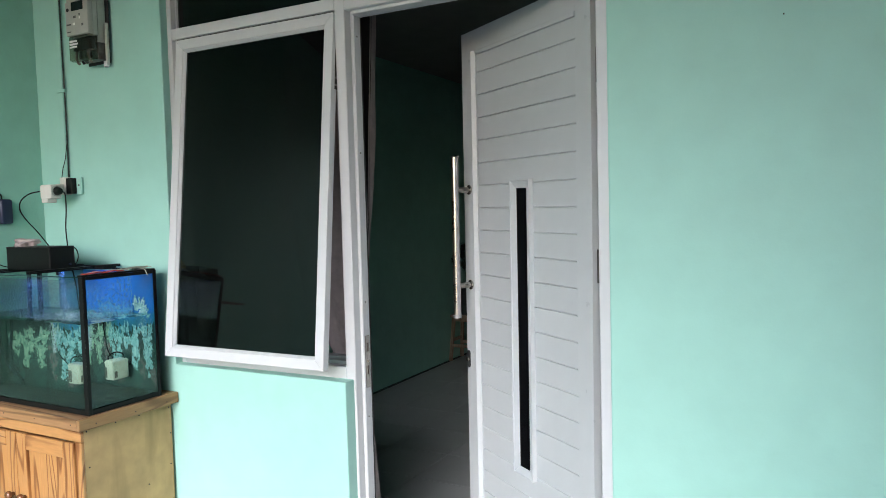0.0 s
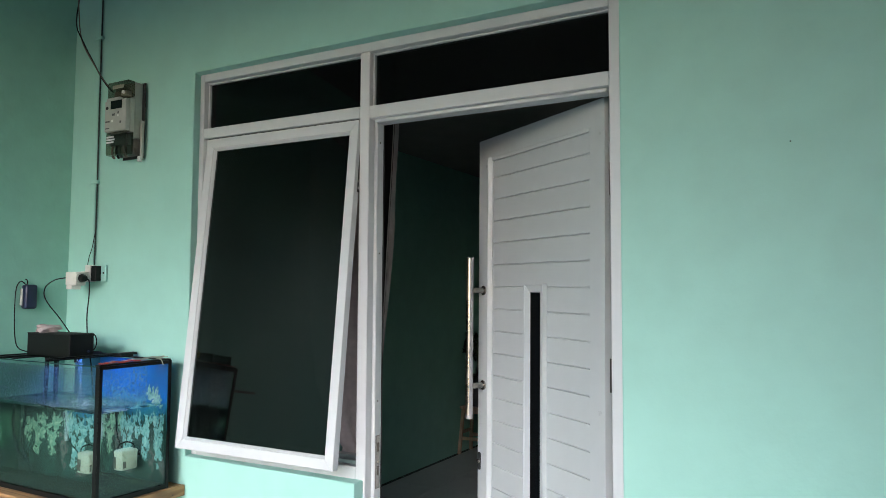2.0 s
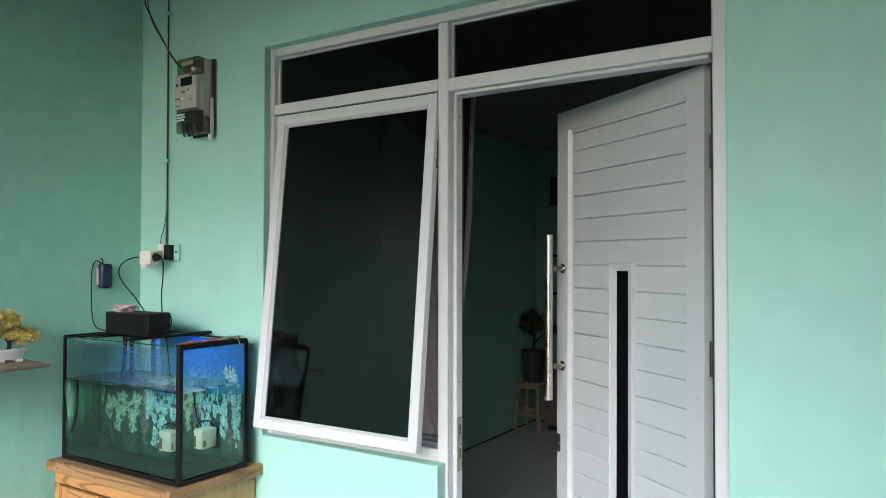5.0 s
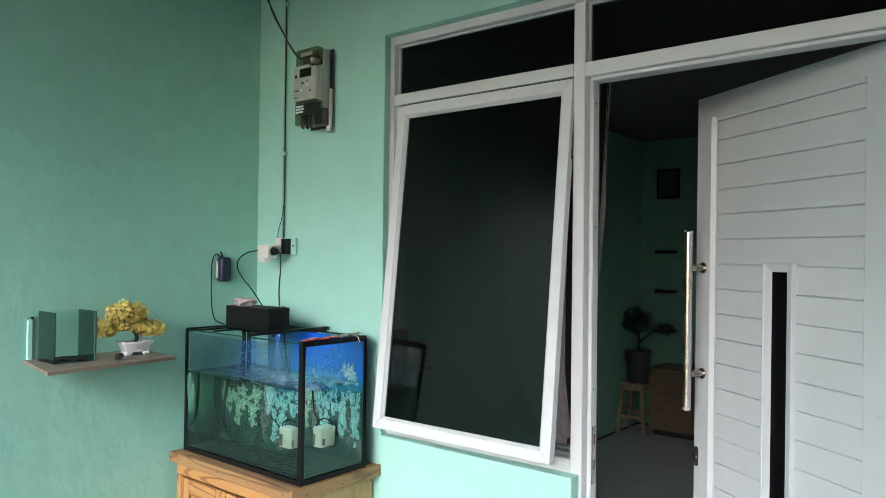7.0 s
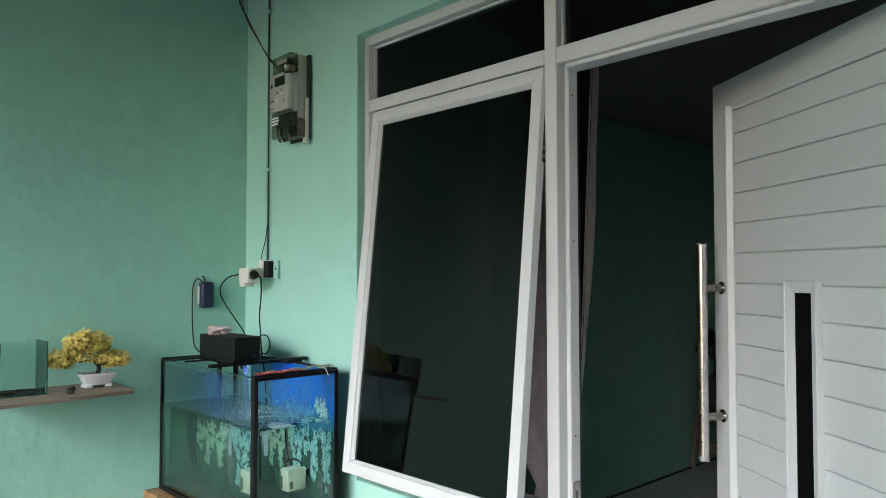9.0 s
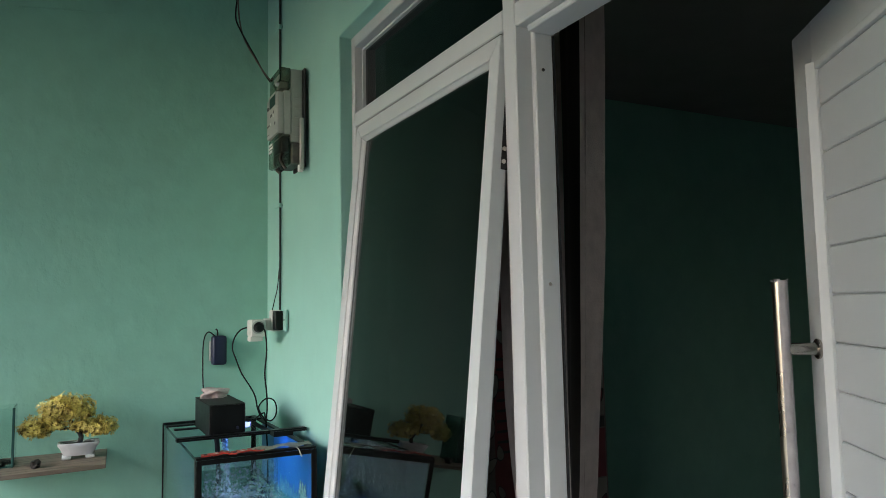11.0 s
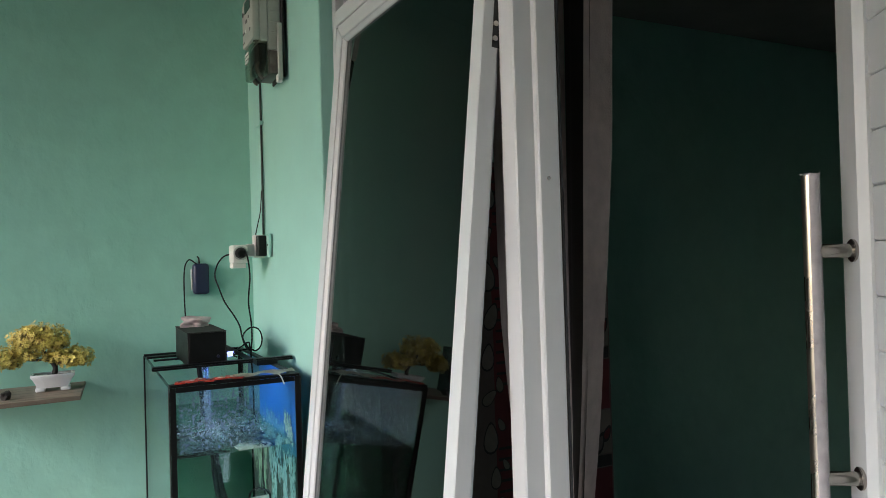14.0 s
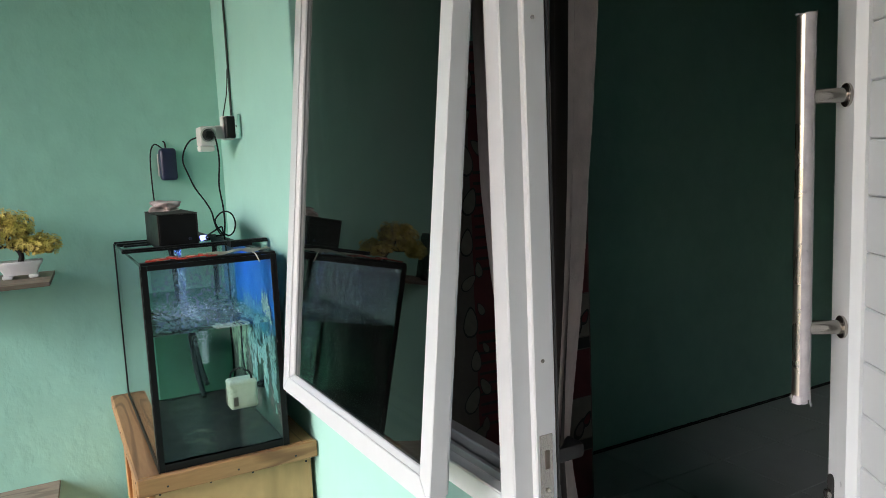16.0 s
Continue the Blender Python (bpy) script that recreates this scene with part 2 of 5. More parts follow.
CREAMD = mat("taupe_wardrobe_cloth", (0.125, 0.108, 0.095), 0.85, var=0.12, scale=30)
PINK = mat("dusty_pink_filter_wool", (0.48, 0.39, 0.38), 0.9, var=0.2, scale=40, bump=0.003, bscale=120)
REDP = mat("red_food_packet", (0.50, 0.04, 0.025), 0.35, var=0.3, scale=60, stain=((0.62, 0.50, 0.42), 60, 0.60))
RAG = mat("pale_grey_rag", (0.55, 0.54, 0.44), 0.9, var=0.25, scale=50, bump=0.002, bscale=150)
PLANTG = mat("dark_green_leaf", (0.035, 0.075, 0.03), 0.5, var=0.3)
POTD = mat("dark_plastic_pot", (0.05, 0.05, 0.05), 0.5)
LAMW = wood("tan_laminate", (0.24, 0.165, 0.11), (0.18, 0.12, 0.08), 0.5, "x")
PICT = mat("plain_dark_picture", (0.10, 0.11, 0.11), 0.5)
LED = glow("blue_tank_light", (0.16, 0.36, 1.0), 7.0)
ENDGLOW = glow("violet_white_light", (0.26, 0.30, 0.95), 1.1)
MOSS = mat("tank_sediment", (0.026, 0.032, 0.024), 0.9, var=0.5, scale=22, stain=((0.11, 0.115, 0.08), 14.0, 0.58), spec=0.2)


def coral_print():
    """A printed sheet: deep blue above, sea green below, mottled."""
    m = bpy.data.materials.new("blue_reef_print")
    m.use_nodes = True
    n, l = m.node_tree.nodes, m.node_tree.links
    b = n["Principled BSDF"]
    tc, sp = n.new("ShaderNodeTexCoord"), n.new("ShaderNodeSeparateXYZ")
    l.new(tc.outputs["Object"], sp.inputs[0])
    ns = n.new("ShaderNodeTexNoise")
    ns.inputs["Scale"].default_value, ns.inputs["Detail"].default_value = 26.0, 6.0
    l.new(tc.outputs["Object"], ns.inputs["Vector"])
    ad = n.new("ShaderNodeMath")
    ad.operation = "MULTIPLY_ADD"
    ad.inputs[1].default_value = 0.16
    l.new(ns.outputs[0], ad.inputs[0])
    l.new(sp.outputs["Z"], ad.inputs[2])
    r = n.new("ShaderNodeValToRGB")
    e = r.color_ramp.elements
    e[0].position, e[0].color = 0.0, (0.009, 0.027, 0.023, 1)
    e[1].position, e[1].color = 1.0, (0.012, 0.12, 0.48, 1)
    for p, c in ((0.40, (0.018, 0.070, 0.056, 1)), (0.56, (0.03, 0.20, 0.30, 1)), (0.68, (0.015, 0.15, 0.50, 1))):
        k = e.new(p)
        k.color = c
    mr = n.new("ShaderNodeMapRange")
    mr.inputs[1].default_value, mr.inputs[2].default_value = -0.15, 0.32
    l.new(ad.outputs[0], mr.inputs[0])
    l.new(mr.outputs[0], r.inputs[0])
    l.new(r.outputs[0], b.inputs["Base Color"])
    b.inputs["Roughness"].default_value = 0.4
    return m


BLUEPRINT = coral_print()
def coral_ink(name, lo, mid, hi):
    """Printed coral: every dab takes its own tone."""
    m = bpy.data.materials.new(name)
    m.use_nodes = True
    n, l = m.node_tree.nodes, m.node_tree.links
    b = n["Principled BSDF"]
    g, r, ns, tc, ad = n.new("ShaderNodeNewGeometry"), n.new("ShaderNodeValToRGB"), n.new("ShaderNodeTexNoise"), n.new("ShaderNodeTexCoord"), n.new("ShaderNodeMath")
    ns.inputs["Scale"].default_value, ns.inputs["Detail"].default_value = 55.0, 5.0
    ad.operation = "MULTIPLY_ADD"
    ad.inputs[1].default_value = 0.22
    e = r.color_ramp.elements
    e[0].position, e[0].color = 0.30, (*lo, 1)
    e[1].position, e[1].color = 0.90, (*hi, 1)
    k = e.new(0.58)
    k.color = (*mid, 1)
    l.new(tc.outputs["Object"], ns.inputs["Vector"])
    l.new(g.outputs["Random Per Island"], ad.inputs[0])
    l.new(ns.outputs[0], ad.inputs[2])
    l.new(ad.outputs[0], r.inputs[0])
    l.new(r.outputs[0], b.inputs["Base Color"])
    b.inputs["Roughness"].default_value = 0.45
    return m


CORAL = coral_ink("pale_cyan_coral_print", (0.06, 0.18, 0.19), (0.21, 0.42, 0.43), (0.48, 0.66, 0.64))
CORALY = coral_ink("yellow_green_coral_print", (0.06, 0.15, 0.11), (0.20, 0.34, 0.25), (0.46, 0.58, 0.42))
CORALD = coral_ink("dark_weed_print", (0.008, 0.026, 0.022), (0.016, 0.052, 0.042), (0.035, 0.095, 0.075))
CORALB = coral_ink("far_blue_coral_print", (0.02, 0.14, 0.36), (0.05, 0.24, 0.45), (0.16, 0.40, 0.55))
ROCKINK = coral_ink("dusty_pink_rock_print", (0.05, 0.045, 0.045), (0.12, 0.10, 0.10), (0.22, 0.17, 0.17))
LOWPRINT = mat("dark_green_reef_print", (0.013, 0.032, 0.028), 0.5, var=0.6, scale=26)

# ---- builders ----
LOC = {}


def thing(name, at, label, category, group="", kind=""):
    ob = new(name)
    ob.empty_display_size = 0.1
    ob.location = at
    LOC[ob] = Vector(at)
    return tagged(ob, label, category, group, kind)


def part(name, bm, material, parent=None, label="", smooth=False):
    """Link a bmesh, in world coordinates, as one mesh; its origin in the middle of its bounds."""
    co = [v.co for v in bm.verts]
    c = Vector([(min(p[i] for p in co) + max(p[i] for p in co)) / 2 for i in range(3)])
    bmesh.ops.translate(bm, verts=bm.verts, vec=-c)
    me = bpy.data.meshes.new(name)
    bm.to_mesh(me)
    bm.free()
    me.materials.append(material)
    if smooth:
        me.shade_smooth()
        me.set_sharp_from_angle(angle=radians(40))
    ob = new(name, me)
    LOC[ob] = c
    if parent:
        ob.parent = parent
        ob.location = c - LOC[parent]
    else:
        ob.location = c
    if label:
        ob["label"] = label
    return ob


def structure(name, bm, material, label, category, smooth=False):
    return tagged(part(name, bm, material, None, "", smooth), label, category, "", "structure")


def join(bm, tmp, m=None):
    if m is not None:
        bmesh.ops.transform(tmp, matrix=m, verts=tmp.verts)
    me = bpy.data.meshes.new("tmp")
    tmp.to_mesh(me)
    tmp.free()
    bm.from_mesh(me)
    bpy.data.meshes.remove(me)
    return bm


def box(lo, hi, bevel=0.002, m=None, bm=None, seg=1):
    t = bmesh.new()
    bmesh.ops.create_cube(t, size=1)
    s = [hi[i] - lo[i] for i in range(3)]
    for v in t.verts:
        v.co = Vector([lo[i] + (v.co[i] + 0.5) * s[i] for i in range(3)])
    if bevel:
        bmesh.ops.bevel(t, geom=t.edges[:], offset=min(bevel, min(s) * 0.45), segments=seg, affect="EDGES", profile=0.5)
    return join(bm if bm is not None else bmesh.new(), t, m)


def prism(points, z0, z1, m=None, bm=None, bevel=0.0):
    """An outline in x and y, raised from z0 to z1, then moved by m."""
    t = bmesh.new()
    f = t.faces.new([t.verts.new((x, y, z0)) for x, y in points])
    r = bmesh.ops.extrude_face_region(t, geom=[f])
    bmesh.ops.translate(t, verts=[v for v in r["geom"] if isinstance(v, bmesh.types.BMVert)], vec=(0, 0, z1 - z0))
    bmesh.ops.recalc_face_normals(t, faces=t.faces)
    if bevel:
        bmesh.ops.bevel(t, geom=t.edges[:], offset=bevel, segments=2, affect="EDGES", profile=0.5)
    return join(bm if bm is not None else bmesh.new(), t, m)


def rod(a, b, r, r2=None, seg=20, bevel=0.0, bm=None):
    a, b = Vector(a), Vector(b)
    t = bmesh.new()
    d = (b - a).length
    bmesh.ops.create_cone(t, cap_ends=True, segments=seg, radius1=r, radius2=r if r2 is None else r2, depth=d)
    if bevel:
        bmesh.ops.bevel(t, geom=[e for e in t.edges if abs(e.verts[0].co.z - e.verts[1].co.z) < 1e-6], offset=bevel, segments=2, affect="EDGES")
    m = Matrix.Translation((a + b) / 2) @ (b - a).to_track_quat("Z", "Y").to_matrix().to_4x4()
    return join(bm if bm is not None else bmesh.new(), t, m)


def smooth_path(pts, n=8):
    p = [Vector(q) for q in pts]
    p = [2 * p[0] - p[1]] + p + [2 * p[-1] - p[-2]]
    out = []
    for i in range(1, len(p) - 2):
        for k in range(n):
            t = k / n
            out.append(0.5 * (2 * p[i] + (p[i + 1] - p[i - 1]) * t + (2 * p[i - 1] - 5 * p[i] + 4 * p[i + 1] - p[i + 2]) * t * t + (3 * p[i] - p[i - 1] - 3 * p[i + 1] + p[i + 2]) * t ** 3))
    return out + [p[-2]]


def tube(pts, r, seg=8, n=8, bm=None, taper=None):
    path = smooth_path(pts, n)
    bm = bm if bm is not None else bmesh.new()
    rings, up = [], Vector((0.31, 0.17, 0.94)).normalized()
    for i, p in enumerate(path):
        d = (path[min(i + 1, len(path) - 1)] - path[max(i - 1, 0)]).normalized()
        a = d.cross(up)
        a = a.normalized() if a.length > 0.05 else d.orthogonal().normalized()
        b = d.cross(a)
        rr = r if taper is None else r + (taper - r) * i / (len(path) - 1)
        rings.append([bm.verts.new(p + rr * (a * math.cos(k * math.tau / seg) + b * math.sin(k * math.tau / seg))) for k in range(seg)])
    for q, s in zip(rings, rings[1:]):
        for k in range(seg):
            bm.faces.new((q[k], q[(k + 1) % seg], s[(k + 1) % seg], s[k]))
    bm.faces.new(rings[0][::-1]), bm.faces.new(rings[-1])
    bmesh.ops.recalc_face_normals(bm, faces=bm.faces)
    return bm


def lump(at, size, rough=0.25, sub=3, bm=None, freq=3.0, seed=0.0):
    t = bmesh.new()
    bmesh.ops.create_icosphere(t, subdivisions=sub, radius=1)
    for v in t.verts:
        k = 1 + rough * noise.noise(v.co * freq + Vector((seed, seed * 2, 0)))
        v.co = Vector([v.co[i] * k * size[i] for i in range(3)])
    return join(bm if bm is not None else bmesh.new(), t, Matrix.Translation(at))


# ---- setting ----
WY, SX, RX, HZ = 1.86, -2.945, 0.80, 3.40      # front wall face, side wall face, right end, top
UP = Matrix(((1, 0, 0, 0), (0, 0, -1, 0), (0, 1, 0, 0), (0, 0, 0, 1)))  # outline x, y -> x, z
front = prism([(-3.3, -0.05), (-1.377, -0.05), (-1.377, 0.889), (-2.182, 0.889), (-2.182, 2.397), (-0.479, 2.397), (-0.479, -0.05), (RX, -0.05), (RX, HZ), (-3.3, HZ)],
              -1.995, -WY, UP, bevel=0.004)
for v in front.verts:
    if abs(v.co.x + 2.182) < 0.02 and v.co.y > 1.9:
        v.co.x -= 0.028 * (1 if v.co.y > 1.95 else 0)
# the plaster swells towards the corner with the side wall
bmesh.ops.bisect_plane(front, geom=front.verts[:] + front.edges[:] + front.faces[:], plane_co=(-2.24, 0, 0), plane_no=(1, 0, 0))
for v in front.verts:
    if v.co.x < -3.0 and v.co.y < 1.92:
        v.co.y -= 0.034
structure("wall_front", front, PAINT, "mint green painted plaster front wall of the house", "wall")
side = box((SX - 0.2, -1.35, -0.05), (SX, WY + 0.003, HZ), 0.0)
for y in (1.1, 1.3, 1.45, 1.6, 1.7, 1.78):
    bmesh.ops.bisect_plane(side, geom=side.verts[:] + side.edges[:] + side.faces[:], plane_co=(0, y, 0), plane_no=(0, 1, 0))
for v in side.verts:
    if v.co.x > SX - 0.01 and v.co.y > 1.1:
        v.co.x += 0.030 * ((v.co.y - 1.1) / 0.763) ** 3
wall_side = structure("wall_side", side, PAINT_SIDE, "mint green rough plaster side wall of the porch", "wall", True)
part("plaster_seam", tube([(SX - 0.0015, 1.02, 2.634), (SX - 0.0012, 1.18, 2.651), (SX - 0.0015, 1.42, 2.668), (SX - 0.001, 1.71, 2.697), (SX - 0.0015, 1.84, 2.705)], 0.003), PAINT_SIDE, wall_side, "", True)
# out of view; added to cut the light coming from the right
structure("wall_far_side", box((RX, -1.35, -0.05), (RX + 0.2, 1.995, HZ), 0.0), RENDER, "unseen grey plaster wall added to hold back light from the right", "wall")
structure("wall_indoor_side", box((-3.30, 1.995, -0.05), (-3.16, 6.65, 2.80), 0.0), PAINT_DIMMED, "mint green painted wall of the dim room", "wall")
structure("wall_indoor_back", box((-3.16, 6.50, -0.05), (1.2, 6.65, 2.80), 0.0), PAINT_DIMMED, "mint green back wall of the dim room", "wall")
structure("wall_indoor_right", box((1.2, 1.995, -0.05), (1.35, 6.65, 2.80), 0.0), PAINT_DIMMED, "mint green inner wall of the dim room", "wall")
structure("ceiling", box((-3.3, 1.995, 2.71), (1.35, 6.65, 2.80), 0.0), CEIL, "dull grey flat board ceiling of the room", "ceiling")
# roof out of view, added to block the sky; edge height sets the shading
roof = prism([(-1.35, 2.765), (WY, 3.20), (WY, 3.39), (-1.35, 2.955)], 0, RX - SX, Matrix(((0, 0, 1, SX), (1, 0, 0, 0), (0, 1, 0, 0), (0, 0, 0, 1))))
structure("ceiling_porch", roof, ROOF, "unseen grey sloping roof added to shade the walls from above", "ceiling")
floor_in = structure("floor_indoor", box((-3.16, 1.985, -0.06), (1.2, 6.50, -0.004), 0.0), GROUT, "grey tiled floor of the dim room", "floor")
structure("floor_porch", box((SX, -1.35, -0.06), (RX, 1.985, 0.0), 0.0), CEMENT, "plain grey porch floor", "floor")
structure("ground", box((-400, -400, -0.4), (400, 400, -0.20), 0.0), GROUND, "dark earth yard reaching to the horizon", "ground")

# ---- aluminium window and door frame ----
FY, FB = 1.909, 1.982          # front and back of the frame
win = thing("window_1", (-1.33, FY, 0.0), "white aluminium frame with dark tinted glass and an open top-hung sash", "window", kind="structure")


def member(name, x0, x1, z0, z1, y0=FY, y1=FB, material=ALU, bevel=0.0025, label=""):
    bm = box((x0, y0, z0), (x1, y1, z1), bevel)
    for v in bm.verts:
        v.co.y += 0.012 * min(0.0, v.co.x + 1.39)
    return part(name, bm, material, win, label)


member("stile", -2.208, -2.169, 0.886, 2.404)
member("top_rail", -2.169, -0.522, 2.366, 2.404)
member("mullion", -1.408, -1.368, 0.0, 2.366)
member("jamb", -0.522, -0.481, 0.0, 2.404)
member("transom", -2.169, -1.408, 2.134, 2.176)
member("transom", -1.368, -0.522, 2.129, 2.173)
member("bottom_rail", -2.169, -1.408, 0.886, 0.930)
# stepped inner lips of the door opening
member("door_stop", -1.368, -1.354, 0.0, 2.129, 1.942, FB)
member("gasket", -0.540, -0.522, 0.0, 2.129, 1.976, FB, GASKET, 0.0)
member("door_stop", -1.354, -0.534, 2.117, 2.129, 1.926, FB)
member("gasket", -1.356, -1.353, 0.0, 2.117, FB + 0.0003, FB + 0.0040, GASKET, 0.0)
# inner track of the window opening
member("track", -2.169, -1.408, 0.930, 0.958, 1.952, FB, TRACK, 0.003, "grey bare aluminium window track")
member("track", -2.169, -1.408, 0.930, 0.946, 1.932, 1.940, TRACK, 0.001, "grey bare aluminium window track")
member("window_stop", -2.169, -2.118, 0.930, 2.134, 1.926, FB)
# fixed panes over the door and window
for x0, x1, z0, z1 in ((-2.169, -1.408, 2.176, 2.366), (-1.368, -0.522, 2.173, 2.366)):
    w = 0.006
    for a, b, c, d in ((x0, x0 + w, z0, z1), (x1 - w, x1, z0, z1), (x0 + w, x1 - w, z0, z0 + w), (x0 + w, x1 - w, z1 - w, z1)):
        member("glazing_bead", a, b, c, d, 1.932, 1.956, bevel=0.0012)
    pane = member("pane", x0 + 0.003, x1 - 0.003, z0 + 0.003, z1 - 0.003, 1.942, 1.948, TINT, 0.0, "dark tinted fixed pane")
    pane.visible_shadow = False

# sash, hung at its top and pushed out at its foot
SM = Matrix.Translation((-2.139, 1.895, 2.125)) @ Matrix.Rotation(0.012, 4, "Z") @ Matrix.Rotation(radians(-6.0), 4, "X") @ Matrix.Translation((2.139, 0, 0))
sx0, sx1, sh = -2.139, -1.408, 1.190
sash_core = box((sx0 + 0.003, 0.024, -sh + 0.003), (sx0 + 0.036, 0.033, -0.003), 0.001, SM)
sash = part("sash", sash_core, ALU, win, "white sash, tilted open")


def sash_part(name, lo, hi, material=ALU, bevel=0.004):
    return part(name, box(lo, hi, bevel, SM, seg=2), material, sash)


def mitred(name, a, b, c, d, y0, y1, m, parent, material, inner_drop):
    """A rail between two outer and two inner corners in x and z, its inner edge set back."""
    bm = bmesh.new()
    va = [bm.verts.new(m @ Vector((p[0], y, p[1]))) for y, quad in ((y0, (a, b)), (y0 + inner_drop, (c, d)), (y1, (a, b, c, d))) for p in quad]
    a0, b0, c0, d0, a1, b1, c1, d1 = va
    for f in ((a0, b0, c0, d0), (a1, b1, c1, d1), (a0, b0, b1, a1), (b0, c0, c1, b1), (c0, d0, d1, c1), (d0, a0, a1, d1)):
        bm.faces.new(f)
    bmesh.ops.recalc_face_normals(bm, faces=bm.faces)
    bmesh.ops.bevel(bm, geom=bm.edges[:], offset=0.0015, segments=1, affect="EDGES")
    return part(name, bm, material, parent)


def mitred_frame(x0, x1, z0, z1, w, y0, y1, m, parent, material, drop, names):
    o = [(x0, z1), (x1, z1), (x1, z0), (x0, z0)]
    i = [(x0 + w, z1 - w), (x1 - w, z1 - w), (x1 - w, z0 + w), (x0 + w, z0 + w)]
    for k in range(4):
        mitred(names[k % 2], o[k], o[(k + 1) % 4], i[(k + 1) % 4], i[k], y0, y1, m, parent, material, drop)


mitred_frame(sx0, sx1, -sh, 0, 0.036, 0.0, 0.030, SM, sash, ALU, 0.0005, ("sash_rail", "sash_stile"))
mitred_frame(sx0 + 0.0363, sx1 - 0.0363, -sh + 0.0363, -0.0363, 0.008, 0.003, 0.030, SM, sash, ALU, 0.009, ("glazing_bead", "glazing_bead"))
for lo, hi in (((sx1 - 0.030, 0.030, -sh + 0.012), (sx1 - 0.008, 0.038, -0.012)), ((sx0 + 0.038, 0.030, -sh + 0.012), (sx1 - 0.032, 0.038, -sh + 0.030))):
    sash_part("back_flange", lo, hi, bevel=0.002)
sash_part("sash_lip", (sx0 + 0.001, 0.001, 0.0), (sx1 - 0.001, 0.016, 0.0032), bevel=0.001)
sash_part("seal", (sx0 + 0.004, 0.002, 0.0033), (sx1 - 0.004, 0.012, 0.0052), GASKET, bevel=0.0)
gp = sash_part("pane", (sx0 + 0.040, 0.015, -sh + 0.040), (sx1 - 0.040, 0.021, -0.040), TINT, 0.0)
gp.visible_shadow = False
gp["label"] = "dark tinted glass"
# friction stay between sash and mullion
stay = part("stay", box((sx1 + 0.0003, 0.018, -0.252), (sx1 + 0.0016, 0.034, -0.090), 0.0005, SM), GASKET, sash, "steel friction stay")
for z in (-0.238, -0.214):
    part("rivet", rod(SM @ Vector((sx1 + 0.001, 0.022, z)), SM @ Vector((sx1 + 0.0045, 0.022, z)), 0.0046, seg=14), STEELD, win, "", True)

# screws and strike plate on the door side of the mullion
for z in (2.050, 1.66, 1.150, 0.75):
    part("screw", rod((-1.3555, 1.959, z), (-1.3528, 1.959, z), 0.0032, seg=10), STEELD, win)
strike = part("strike_plate", box((-1.3552, 1.949, 0.853), (-1.3518, 1.973, 1.033), 0.001), STEELD, win, "steel strike plate")
for z in (0.973, 0.893):
    part("latch_hole", box((-1.3525, 1.957, z + 0.005), (-1.3512, 1.966, z + 0.035), 0.0), CABLE, strike)
part("strike_screw", rod((-1.3525, 1.962, 0.943), (-1.3495, 1.962, 0.943), 0.004, seg=10), STEEL, strike)

# ---- door leaf, opened inwards ----
DM = Matrix((((-0.8233), -0.5676, 0, -0.535), (0.5676, -0.8233, 0, 1.985), (0, 0, 1, 0), (0, 0, 0, 1))) @ Matrix.Rotation(radians(-0.5), 4, "Y")  # along the leaf, out of it, up
door = thing("door_1", (-0.535, 1.985, 0.0), "white panelled front door with a long steel pull handle, standing open", "door", kind="structure")


def leaf(name, lo, hi, material=DOORW, bevel=0.002, label="", parent=None, seg=1):
    return part(name, box(lo, hi, bevel, DM, seg=seg), material, parent or door, label)


leaf("hinge_stile", (0.053, -0.042, 0.012), (0.126, 0.0, 2.123), bevel=0.0006)
leaf("lock_stile", (0.737, -0.042, 0.012), (0.828, 0.0, 2.123), bevel=0.0012)
leaf("door_rail", (0.126, -0.042, 2.045), (0.737, -0.0002, 2.123), bevel=0.0)
leaf("door_rail", (0.126, -0.042, 0.012), (0.737, -0.0002, 0.110), bevel=0.0)
mould = box((0.7245, -0.010, 0.1105), (0.7368, 0.0125, 2.0445), 0.0)
for v in mould.verts:                     # its face slopes down to the boards
    if v.co.x < 0.73 and v.co.y > 0:
        v.co.y = 0.0005
bmesh.ops.transform(mould, matrix=DM, verts=mould.verts)
part("panel_moulding", mould, DOORW, door)
leaf("panel_moulding", (0.1265, -0.010, 2.030), (0.7243, 0.0030, 2.0445), bevel=0.0028, seg=2)
leaf("core", (0.126, -0.036, 0.11), (0.737, -0.016, 2.045), bevel=0.0)
# boards of the panel: one long groove pitch from the slot upwards and downwards
edges = [2.0297] + [1.5415 + 0.0843 * k for k in range(5, -17, -1)] + [0.1102]
for hi_z, lo_z in zip(edges, edges[1:]):
    if hi_z - lo_z > 0.02:
        leaf("panel_board", (0.1268, -0.016, lo_z + 0.0008), (0.7243, -0.0030, hi_z - 0.0006), bevel=0.0026)
slot = leaf("slot_backing", (0.368, -0.006, 0.523), (0.474, 0.001, 1.546), bevel=0.001)
FLIP = DM @ Matrix.Scale(-1, 4, (0, 1, 0))
mitred_frame(0.364, 0.480, 0.519, 1.550, 0.027, -0.012, 0.004, FLIP, slot, DOORW, 0.007, ("slot_frame", "slot_frame"))
mitred_frame(0.3615, 0.4825, 0.5165, 1.5525, 0.0055, -0.0150, 0.004, FLIP, slot, DOORW, 0.001, ("slot_rim", "slot_rim"))
